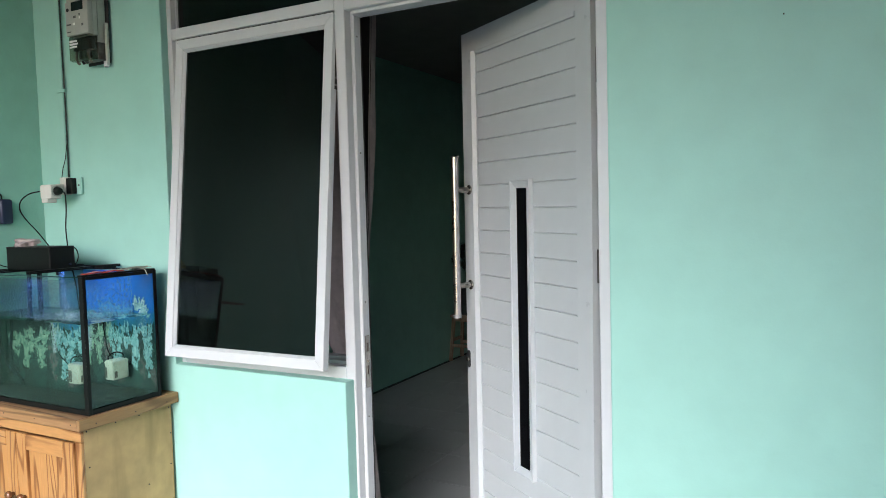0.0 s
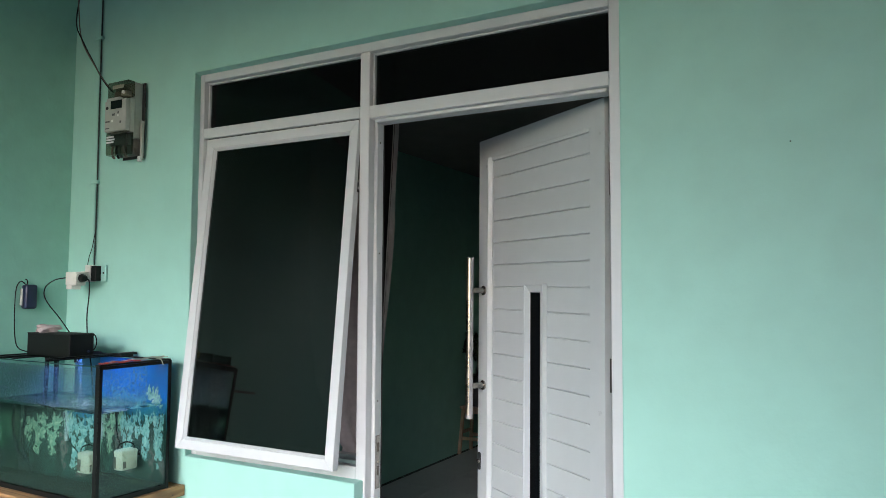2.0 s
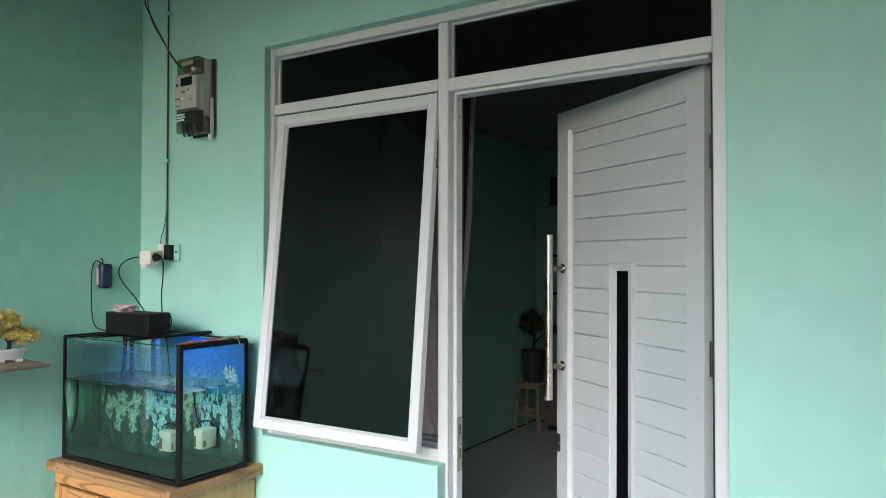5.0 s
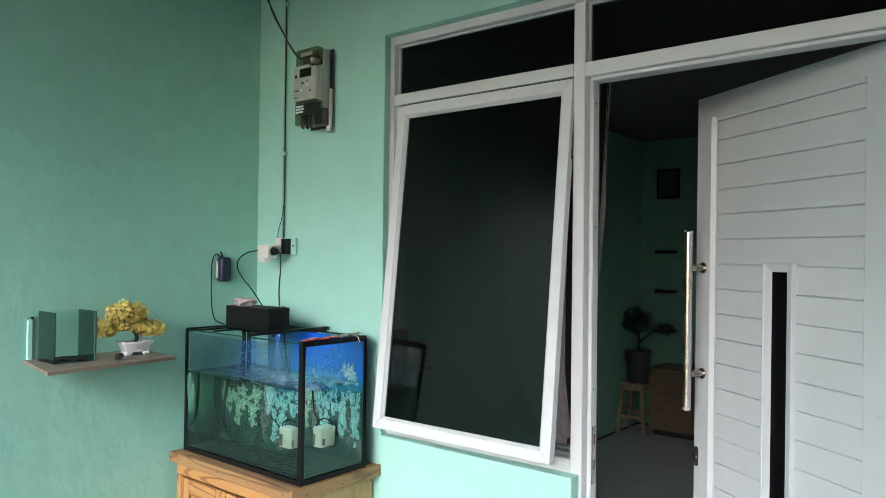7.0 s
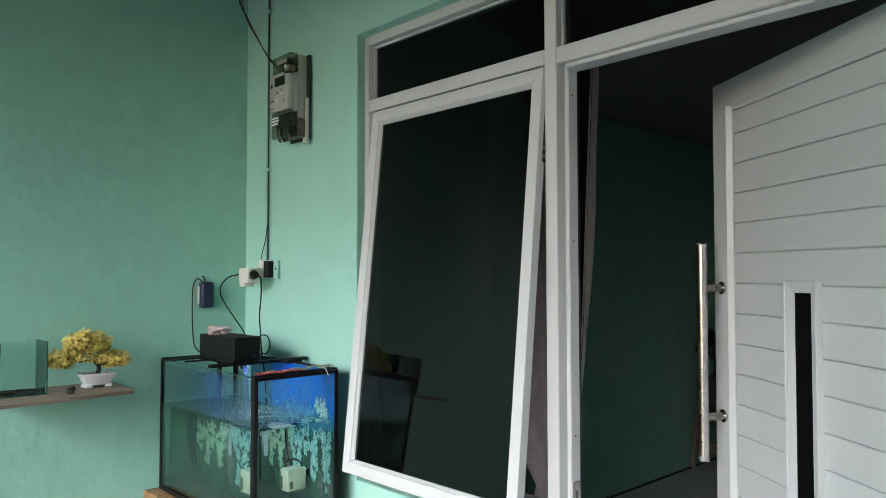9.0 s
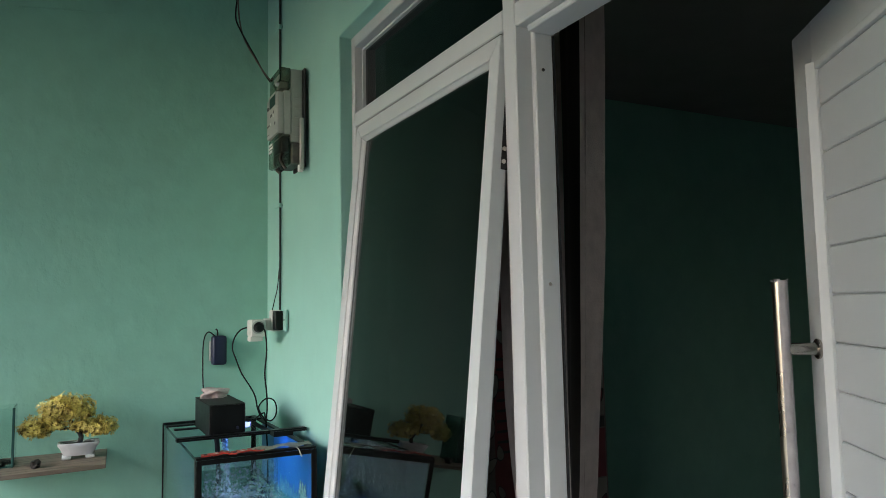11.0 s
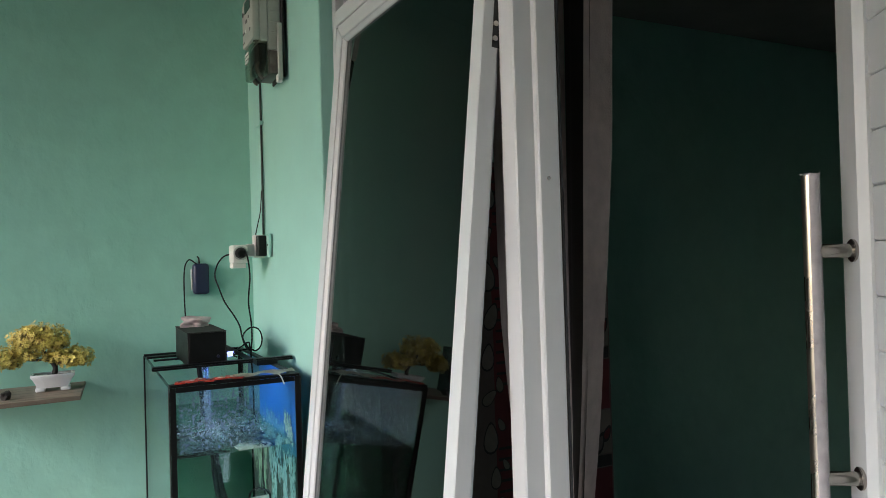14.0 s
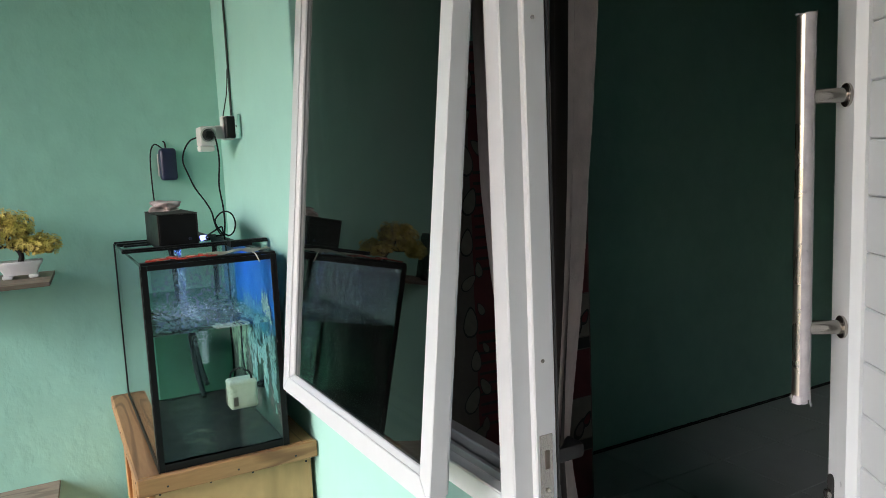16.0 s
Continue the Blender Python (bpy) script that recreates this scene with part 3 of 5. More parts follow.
part("slot_pane", box((0.392, 0.001, 0.544), (0.458, 0.003, 1.524), 0.0, DM), BLACKGLASS, slot, "black glass strip")
# pull handle
handle = part("pull_handle", rod(DM @ Vector((0.784, 0.064, 1.044)), DM @ Vector((0.784, 0.064, 1.651)), 0.0138, seg=28, bevel=0.002), STEEL, door, "long polished steel pull handle, still in its film", True)
for z in (1.527, 1.159):
    part("post", rod(DM @ Vector((0.784, 0.0, z)), DM @ Vector((0.784, 0.056, z)), 0.0115, seg=24), STEELD, handle, "", True)
    part("collar", rod(DM @ Vector((0.784, 0.0, z)), DM @ Vector((0.784, 0.006, z)), 0.0185, seg=28, bevel=0.0012), STEELD, handle, "", True)
# film still wrapped round one side of the bar, torn at its ends
fb = bmesh.new()
rows_f = []
for i in range(41):
    z = 1.042 + (1.653 - 1.042) * i / 40
    ring = []
    for k in range(13):
        a = radians(-75 + 105 * k / 12)
        r = 0.0142 + 0.0002 * noise.noise(Vector((k * 0.5, i * 0.45, 3))) + (0.004 * abs(noise.noise(Vector((k * 0.9, i, 9)))) if i in (0, 40) else 0)
        ring.append(fb.verts.new(DM @ Vector((0.784 - r * math.cos(a), 0.064 + r * math.sin(a), z + (0.006 * noise.noise(Vector((k * 0.8, i, 1))) if i in (0, 40) else 0)))))
    rows_f.append(ring)
for q, s in zip(rows_f, rows_f[1:]):
    for k in range(12):
        fb.faces.new((q[k], q[k + 1], s[k + 1], s[k]))
part("protective_film", fb, FILM, handle, "cloudy torn protective film", True)
rs = random.Random(11)
for z, sgn, n_s in ((1.651, 1, 4), (1.048, -1, 8)):
    fs = bmesh.new()
    for k in range(n_s):
        a0 = math.tau * k / n_s + rs.uniform(-0.3, 0.3)
        w, ln, fl = rs.uniform(0.25, 0.5), rs.uniform(0.3, 1.0) * (0.006 if sgn > 0 else 0.020), rs.uniform(0.0005, 0.004)
        g = [[fs.verts.new(DM @ Vector((0.784 + r * math.cos(a), 0.064 + r * math.sin(a), z + sgn * ln * v))) for a, r in ((a0 + w * u, 0.0143 + fl * v * v + 0.002 * v * noise.noise(Vector((u * 2, v * 3, k * 1.7)))) for u in (-1, -0.33, 0.33, 1))] for v in (0, 0.3, 0.6, 0.85, 1.0)]
        for p_, q_ in zip(g, g[1:]):
            for i in range(3):
                fs.faces.new((p_[i], p_[i + 1], q_[i + 1], q_[i]))
    part("film_scrap", fs, FILM, handle, "crumpled scraps of film", True)
lock = part("lock_cylinder", rod(DM @ Vector((0.813, -0.004, 0.861)), DM @ Vector((0.813, 0.010, 0.861)), 0.009, seg=20, bevel=0.001), STEELD, door, "dark steel lock cylinder", True)
escutcheon = box((0.803, -0.001, 0.838), (0.8235, 0.0030, 0.886), 0.0, DM)
for z in (0.838, 0.886):
    rod(DM @ Vector((0.81325, -0.001, z)), DM @ Vector((0.81325, 0.0030, z)), 0.01025, seg=20, bm=escutcheon)
part("lock_plate", escutcheon, GASKET, lock, "dark lock plate with rounded ends")
part("key_slot", box((0.8115, 0.010, 0.855), (0.8145, 0.0108, 0.867), 0.0, DM), GASKET, lock)
leaf("edge_plate", (0.828, -0.030, 0.78), (0.8295, -0.010, 1.00), STEELD, 0.0)
for z in (1.87, 1.28, 0.30):
    part("hinge", rod(DM @ Vector((0.034, -0.010, z - 0.05)), DM @ Vector((0.034, -0.010, z + 0.05)), 0.006, seg=14), DARKST, door, "steel butt hinge", True)


# ---- pine cabinet ----
def cabinet():
    c = thing("cabinet", (-2.55, 1.655, 0), "small orange pine two-door cabinet under the aquarium", "cabinet")
    part("top_board", box((-2.925, 1.437, 0.742), (-2.1862, 1.545, 0.782), 0.004), TOPW, c, "weathered brown top plank")
    part("top_board", box((-2.925, 1.5465, 0.742), (-2.1862, 1.700, 0.782), 0.004), TOPW, c, "weathered brown top plank")
    part("top_board", box((-2.925, 1.7015, 0.742), (-2.1862, 1.857, 0.782), 0.004), TOPW, c, "weathered brown top plank")
    part("edge_batten", box((-2.186, 1.436, 0.741), (-2.172, 1.857, 0.7825), 0.003, seg=2), TOPY, c, "brown edge batten")
    part("side_panel", box((-2.216, 1.475, 0.0), (-2.206, 1.848, 0.742), 0.001), PLY, c, "pale stained plywood side")
    part("side_panel", box((-2.905, 1.475, 0.0), (-2.895, 1.848, 0.742), 0.001), PLY, c)
    part("back_panel", box((-2.895, 1.840, 0.02), (-2.216, 1.848, 0.742), 0.001), PLY, c)
    part("bottom_board", box((-2.895, 1.475, 0.05), (-2.216, 1.840, 0.07), 0.001), PLY, c)
    part("apron", box((-2.905, 1.462, 0.694), (-2.206, 1.475, 0.742), 0.002), PINEX, c)
    part("front_stile", box((-2.238, 1.462, 0.0), (-2.206, 1.475, 0.693), 0.002), PINE, c)
    part("front_stile", box((-2.905, 1.462, 0.0), (-2.873, 1.475, 0.693), 0.002), PINE, c)
    part("plinth", box((-2.872, 1.464, 0.0), (-2.239, 1.475, 0.05), 0.002), PINEX, c)
    for x0, x1, kx in ((-2.870, -2.574, -2.600), (-2.570, -2.241, -2.530)):
        d = part("door", box((x0 + 0.058, 1.466, 0.115), (x1 - 0.058, 1.473, 0.630), 0.004), PINE, c, "pine door with a raised panel")
        for nm, lo, hi, mt in (("door_stile", (x0, 1.456, 0.055), (x0 + 0.058, 1.473, 0.688), PINE), ("door_stile", (x1 - 0.058, 1.456, 0.055), (x1, 1.473, 0.688), PINE),
                               ("door_rail", (x0 + 0.059, 1.456, 0.630), (x1 - 0.059, 1.473, 0.688), PINEX), ("door_rail", (x0 + 0.059, 1.456, 0.055), (x1 - 0.059, 1.473, 0.115), PINEX)):
            part(nm, box(lo, hi, 0.003, seg=2), mt, d)
        k = rod((kx, 1.457, 0.455), (kx, 1.443, 0.455), 0.007, seg=14)
        part("knob", lump((kx, 1.436, 0.455), (0.0165, 0.012, 0.0165), 0.0, 3, k), KNOB, d, "dark varnished round knob", True)
    for y, z in ((1.485, 0.727), (1.60, 0.728), (1.70, 0.727), (1.835, 0.722), (1.490, 0.60), (1.84, 0.62), (1.835, 0.50), (1.49, 0.42), (1.73, 0.455), (1.84, 0.36), (1.49, 0.2), (1.84, 0.15)):
        part("nail", rod((-2.2075, y, z), (-2.2045, y, z), 0.0028, seg=8), GASKET, c)
    for y in (1.50, 1.66, 1.80):
        part("nail", rod((-2.1735, y, 0.756), (-2.171, y, 0.756), 0.0025, seg=8), GASKET, c)
    for x in (-2.85, -2.60, -2.42, -2.22):
        part("nail", rod((x, 1.4385, 0.762), (x, 1.4362, 0.762), 0.0025, seg=8), GASKET, c)
    return c


cabinet()

# ---- aquarium ----
TX0, TX1, TY0, TY1, TZ0, TZ1 = -2.897, -2.190, 1.487, 1.790, 0.783, 1.262
tank = thing("aquarium", (-2.54, 1.64, TZ0), "glass aquarium with black edges, half full, blue reef print behind", "aquarium")
G = 0.005
for nm, lo, hi in (("front_pane", (TX0, TY0, TZ0), (TX1, TY0 + G, TZ1)), ("back_pane", (TX0, TY1 - G, TZ0), (TX1, TY1, TZ1)),
                   ("side_pane", (TX0, TY0 + G, TZ0), (TX0 + G, TY1 - G, TZ1)), ("side_pane", (TX1 - G, TY0 + G, TZ0), (TX1, TY1 - G, TZ1))):
    p = part(nm, box(lo, hi, 0.0), CLEAR, tank)
    p.visible_shadow = False
part("base_pane", box((TX0 + G, TY0 + G, TZ0), (TX1 - G, TY1 - G, TZ0 + 0.006), 0.0), GLASSEDGE, tank)
E1 = 0.002


def strip(lo, hi, name="edge_strip"):
    return part(name, box(lo, hi, 0.0008), SILICONE, tank, "black silicone edge strip")


for x, w0, w1 in ((TX0, -E1, 0.011), (TX1, -0.017, E1)):
    strip((x + w0, TY0 - E1, TZ0), (x + w1, TY0 - 0.0002, TZ1))
    strip((x + w0, TY1 + 0.0002, TZ0), (x + w1, TY1 + E1, TZ1))
for x, s in ((TX0, -1), (TX1, 1)):
    a, b = sorted((x + s * 0.0002, x + s * E1))
    strip((a, TY0, TZ0), (b, TY0 + 0.013, TZ1))
    strip((a, TY1 - 0.013, TZ0), (b, TY1, TZ1))
    strip((a, TY0 + 0.0132, TZ0), (b, TY1 - 0.0132, TZ0 + 0.017))
    strip((a, TY0 + 0.0132, TZ1 - 0.012), (b, TY1 - 0.0132, TZ1))
strip((TX0 + 0.0112, TY0 - E1, TZ0), (TX1 - 0.0172, TY0 - 0.0002, TZ0 + 0.017))
part("rim_edge", box((TX0 + 0.0112, TY0 - 0.0004, TZ1 - 0.003), (TX1 - 0.0172, TY0 + G, TZ1 + 0.0006), 0.0004), GLASSEDGE, tank, "dark green bare glass rim")
# braces inside the top
for lo, hi in (((TX0, TY0, TZ1), (TX0 + 0.016, TY1, TZ1 + 0.005)), ((TX1 - 0.024, TY0, TZ1), (TX1, TY1, TZ1 + 0.006)), ((TX0 + 0.016, TY1 - 0.016, TZ1), (TX1 - 0.024, TY1, TZ1 + 0.005)),
               ((-2.835, TY0 + 0.002, TZ1), (-2.805, TY1 - 0.018, TZ1 + 0.005))):
    strip(lo, hi, "top_brace")
# water, gently ruffled on top by the outflow
wb = bmesh.new()
NX, NY, WZ = 48, 24, 1.097
wx0, wx1, wy0, wy1 = TX0 + G + 0.0004, TX1 - G - 0.0004, TY0 + G + 0.0004, TY1 - G - 0.0004
grid = [[None] * (NY + 1) for _ in range(NX + 1)]
for i in range(NX + 1):
    for j in range(NY + 1):
        x, y = wx0 + (wx1 - wx0) * i / NX, wy0 + (wy1 - wy0) * j / NY
        d = math.hypot(x + 2.50, y - 1.64)
        edge = min(1.0, 6 * min(i, NX - i, j, NY - j) / 12)
        amp = 0.002 + 0.009 * math.exp(-(d / 0.14) ** 2)
        grid[i][j] = wb.verts.new((x, y, WZ + edge * amp * noise.noise(Vector((x * 38, y * 38, 0.4)))))
for i in range(NX):
    for j in range(NY):
        wb.faces.new((grid[i][j], grid[i + 1][j], grid[i + 1][j + 1], grid[i][j + 1]))
low = [wb.verts.new((x, y, TZ0 + 0.0064)) for x, y in ((wx0, wy0), (wx1, wy0), (wx1, wy1), (wx0, wy1))]
wb.faces.new(low[::-1])
for side, a, b in (([grid[i][0] for i in range(NX + 1)], 0, 1), ([grid[NX][j] for j in range(NY + 1)], 1, 2), ([grid[i][NY] for i in range(NX, -1, -1)], 2, 3), ([grid[0][j] for j in range(NY, -1, -1)], 3, 0)):
    wb.faces.new([low[a], low[b]] + side[::-1])
bmesh.ops.recalc_face_normals(wb, faces=wb.faces)
water = part("water", wb, WATER, tank, "clear greenish water")
water.visible_shadow = False
# sediment on the floor of the tank
sb = bmesh.new()
pts = [[sb.verts.new((TX0 + 0.01 + (TX1 - TX0 - 0.02) * i / 72, TY0 + 0.01 + (TY1 - TY0 - 0.02) * j / 32, TZ0 + 0.0165 + 0.005 * noise.noise(Vector((i * 0.13, j * 0.13, 7))))) for j in range(33)] for i in range(73)]
for i in range(72):
    for j in range(32):
        sb.faces.new((pts[i][j], pts[i + 1][j], pts[i + 1][j + 1], pts[i][j + 1]))
part("sediment", sb, MOSS, tank, "dark settled dirt", True)
# printed sheet on the back pane, with its coral
sheet = part("reef_print", box((-2.600, TY1 - 0.0085, TZ0 + 0.010), (TX1 - 0.007, TY1 - 0.0070, TZ1 - 0.004), 0.0), BLUEPRINT, tank, "blue reef print with pale coral")
# teal piece above the water: the lamp's fading blue glow as a colour
part("reef_print", box((-2.760, TY1 - 0.0085, 1.088), (-2.602, TY1 - 0.0070, TZ1 - 0.004), 0.0), mat("teal_lamp_glow", (0.030, 0.15, 0.27), 0.4, var=0.25, scale=20), tank)
low_sheet = part("reef_print", box((TX0 + 0.007, TY1 - 0.0085, TZ0 + 0.010), (-2.602, TY1 - 0.0070, 1.085), 0.0), LOWPRINT, tank, "dark green reef print with coral")
rng = random.Random(5)


def coral_clump(cx, z0, w, h, fingers, y):
    """A printed coral: a cauliflower head of soft overlapping dabs with stubby fingers on top."""
    bm = bmesh.new()
    lay = [0]

    def dab(x, z, r):
        lay[0] += 1
        a0 = rng.uniform(0, math.tau)
        bm.faces.new([bm.verts.new((x + r * rng.uniform(0.9, 1.1) * math.cos(a0 + a), y - 0.0000007 * lay[0], z + r * rng.uniform(0.9, 1.1) * math.sin(a0 + a))) for a in [k * math.tau / 10 for k in range(10)]])

    for _ in range(max(8, int(w * h / 0.00042))):
        v = rng.random() ** 0.75
        bx, bz, br = cx + rng.uniform(-0.5, 0.5) * w * (0.45 + 0.75 * v), z0 + v * h, rng.uniform(0.006, 0.014)
        for k in range(18):
            dab(bx + rng.gauss(0, br * 0.60), bz + rng.gauss(0, br * 0.60), rng.uniform(0.0026, 0.0058))
    for k in range(fingers):
        a, l_ = math.pi / 2 + rng.uniform(-0.7, 0.7), rng.uniform(0.020, 0.042)
        x, z = cx + rng.uniform(-0.45, 0.45) * w, z0 + h * rng.uniform(0.75, 0.98)
        for i in range(8):
            dab(x + math.cos(a) * l_ * i / 7, z + math.sin(a) * l_ * i / 7, 0.0058 - 0.0003 * i)
            a += rng.uniform(-0.12, 0.12)
    for v in bm.verts:
        v.co.z, v.co.x = min(max(v.co.z, TZ0 + 0.012), 1.17), min(max(v.co.x, TX0 + 0.009), TX1 - 0.009)
    return bm


# dark weed and dusty rock first, then the pale heads over them, and the far blue ones above
for ink, y_off, row in ((CORALD, 0.0089, ((-2.83, 0.84, 0.11, 0.20, 3), (-2.70, 0.83, 0.12, 0.20, 3), (-2.58, 0.83, 0.11, 0.22, 3), (-2.46, 0.83, 0.12, 0.22, 3), (-2.33, 0.83, 0.12, 0.22, 3), (-2.24, 0.84, 0.08, 0.22, 3))),
                        (ROCKINK, 0.0096, ((-2.61, 0.86, 0.035, 0.12, 0), (-2.50, 0.82, 0.050, 0.05, 0), (-2.31, 0.83, 0.045, 0.10, 0), (-2.22, 0.82, 0.030, 0.06, 0))),
                        (CORALY, 0.0103, ((-2.845, 0.93, 0.050, 0.10, 3), (-2.765, 0.90, 0.070, 0.14, 5), (-2.670, 0.91, 0.060, 0.13, 5), (-2.590, 0.97, 0.030, 0.08, 2))),
                        (CORAL, 0.0110, ((-2.530, 0.865, 0.085, 0.18, 6), (-2.440, 0.96, 0.050, 0.09, 3), (-2.365, 0.90, 0.070, 0.15, 5), (-2.255, 0.875, 0.070, 0.18, 7))),
                        (CORALB, 0.0117, ((-2.500, 1.075, 0.075, 0.030, 5), (-2.420, 1.080, 0.070, 0.025, 5), (-2.345, 1.085, 0.055, 0.022, 4))),
                        (CORAL, 0.0122, ((-2.258, 1.085, 0.060, 0.040, 9),))):
    for cx, cz, w, h, fg in row:
        part("coral_print", coral_clump(cx, cz - 0.018 * (h > 0.08), w * 1.15, h, fg, TY1 - y_off), ink, low_sheet if cx < -2.6 else sheet)
# algae tinting the end pane below the waterline
ag = bmesh.new()
NA = 24
av = [[ag.verts.new((TX0 + G + 0.0012, TY0 + 0.072 + (TY1 - TY0 - 0.084) * j / NA, TZ0 + 0.010 + (WZ - 0.006 - TZ0 - 0.010 + (0.006 * noise.noise(Vector((j * 0.7, 2, 3))) if i else 0)) * i)) for j in range(NA + 1)] for i in (0, 1)]
for j in range(NA):
    ag.faces.new((av[0][j], av[0][j + 1], av[1][j + 1], av[1][j]))
part("algae_film", ag, pane_glass("green_algae_film", (0.58, 0.74, 0.65), 0.0), tank, "thin green algae film")
# filter box in the water, hoses, bubbles
fx, fy, fz = -2.420, 1.722, 0.848
inner = part("internal_filter", box((fx - 0.034, fy - 0.036, fz), (fx + 0.034, fy + 0.036, fz + 0.076), 0.008, seg=3), AGED, tank, "small white filter box with a black handle", True)
part("intake_slot", box((fx - 0.030, fy - 0.0372, fz + 0.008), (fx - 0.012, fy - 0.0355, fz + 0.050), 0.0), CABLE, inner, "brown stained intake slot")
part("intake_slot", box((fx + 0.0335, fy - 0.028, fz + 0.010), (fx + 0.0352, fy - 0.016, fz + 0.034), 0.0), CABLE, inner)
part("rim", box((fx - 0.0345, fy - 0.0365, fz + 0.064), (fx + 0.0345, fy + 0.0365, fz + 0.070), 0.002), AGED, inner)
part("filter_handle", tube([(fx + d_, fy + d_, fz + 0.07 + h_) for d_, h_ in ((-0.024, 0.0), (-0.020, 0.022), (0.0, 0.032), (0.020, 0.022), (0.024, 0.0))], 0.0028), CORD, inner)
part("suction_cup", rod((fx, fy + 0.036, fz + 0.05), (fx, TY1 - 0.0095, fz + 0.05), 0.006, 0.012, 14), BLACKP, inner)
part("hose", tube([(-2.70, 1.62, 1.27), (-2.715, 1.63, 1.20), (-2.74, 1.64, 1.05), (-2.76, 1.65, 0.92), (-2.70, 1.66, 0.83)], 0.008), HOSE, tank, "dark hose into the water", True)
part("hose", tube([(-2.83, 1.66, 1.10), (-2.835, 1.66, 1.00), (-2.81, 1.67, 0.90), (-2.77, 1.68, 0.85)], 0.008), HOSE, tank, "", True)
part("outflow_pipe", rod((-2.50, 1.612, 1.2675), (-2.50, 1.612, 1.252), 0.010, seg=16), BLACKP, tank, "", True)
bb = bmesh.new()
for k in range(2100):
    h = rng.random()
    sp = 0.004 + 0.010 * h
    at = (-2.49 + rng.gauss(0, sp), 1.645 + rng.gauss(0, sp), 0.965 + 0.132 * h) if k < 840 else (-2.47 + rng.gauss(0, 0.075), 1.64 + rng.gauss(0, 0.055), WZ + rng.uniform(-0.002, 0.004)) if k < 1800 else (-2.48 + rng.gauss(0, 0.020), 1.614 + rng.gauss(0, 0.018), WZ + 0.12 * rng.random() ** 2)
    at = (min(max(at[0], wx0 + 0.01), wx1 - 0.01), min(max(at[1], wy0 + 0.01), wy1 - 0.01), at[2])
    t = bmesh.new()
    bmesh.ops.create_icosphere(t, subdivisions=1, radius=rng.uniform(0.0005, 0.0014) if k < 840 else rng.uniform(0.0006, 0.0015) if k < 1800 else rng.uniform(0.0005, 0.0010))
    join(bb, t, Matrix.Translation(at))
def mist_mat():
    """Condensation on glass: a faint white scatter, patchy."""
    m = bpy.data.materials.new("condensation_mist")
    m.use_nodes = True
    n, l = m.node_tree.nodes, m.node_tree.links
    n.remove(n["Principled BSDF"])
    tr_, df, mx, ns, mr = n.new("ShaderNodeBsdfTransparent"), n.new("ShaderNodeBsdfTranslucent"), n.new("ShaderNodeMixShader"), n.new("ShaderNodeTexNoise"), n.new("ShaderNodeMapRange")
    tc = n.new("ShaderNodeTexCoord")
    df.inputs[0].default_value = (0.66, 0.80, 0.98, 1)
    ns.inputs["Scale"].default_value, ns.inputs["Detail"].default_value = 110.0, 6.0
    mr.inputs[1].default_value, mr.inputs[2].default_value, mr.inputs[3].default_value, mr.inputs[4].default_value = 0.35, 0.7, 0.14, 0.38
    l.new(tc.outputs["Object"], ns.inputs["Vector"])
    l.new(ns.outputs[0], mr.inputs[0])
    l.new(mr.outputs[0], mx.inputs[0])
    l.new(tr_.outputs[0], mx.inputs[1])
    l.new(df.outputs[0], mx.inputs[2])
    l.new(mx.outputs[0], n["Material Output"].inputs[0])
    return m


MIST = mist_mat()
# water pouring from the filter in a few twisted strands
for k in range(3):
    a = k * 2.1
    part("water_stream", tube([(-2.482 + 0.006 * math.cos(a), 1.611 + 0.006 * math.sin(a), 1.264), (-2.481 + 0.004 * math.cos(a + 1), 1.612 + 0.005 * math.sin(a + 1), 1.23), (-2.479 + 0.006 * math.cos(a + 2), 1.614 + 0.006 * math.sin(a + 2), 1.18), (-2.477 + 0.008 * math.cos(a + 3), 1.616 + 0.008 * math.sin(a + 3), WZ + 0.001)], 0.0042), MIST, tank, "clear stream of pouring water", True)
for pts_m in (((TX1 - G - 0.0004, TY0 + 0.02), (TX1 - G - 0.0004, TY1 - 0.10)), ((TX0 + 0.02, TY0 + G + 0.0004), (TX1 - 0.02, TY0 + G + 0.0004))):
    mb = bmesh.new()
    (xa, ya), (xb, yb) = pts_m
    mb.faces.new([mb.verts.new(p_) for p_ in ((xa, ya, WZ + 0.010), (xb, yb, WZ + 0.010), (xb, yb, TZ1 - 0.013), (xa, ya, TZ1 - 0.013))])
    part("mist", mb, MIST, tank, "patchy condensation on the glass").visible_shadow = False
db = bmesh.new()
for k in range(70):
    z = WZ + 0.012 + 0.145 * rng.random() ** 1.3
    if k % 5 < 3:
        at = (TX1 - G - 0.0006, rng.uniform(TY0 + 0.015, TY1 - 0.03), z)
    else:
        at = (rng.uniform(-2.72, TX1 - 0.02), TY0 + G + 0.0006, z)
    t_ = bmesh.new()
    bmesh.ops.create_icosphere(t_, subdivisions=1, radius=rng.uniform(0.0004, 0.0010))
    join(db, t_, Matrix.Translation(at))
tagged(part("drops", db, mat("spray_drops", (0.62, 0.70, 0.80), 0.12, var=0.05), tank, "spray drops on the glass"), kind="stuff")
BUB = mat("white_air_bubbles", (0.62, 0.68, 0.76), 0.15, var=0.05)
tagged(part("bubbles", bb, BUB, tank, "column of white air bubbles"), kind="stuff")

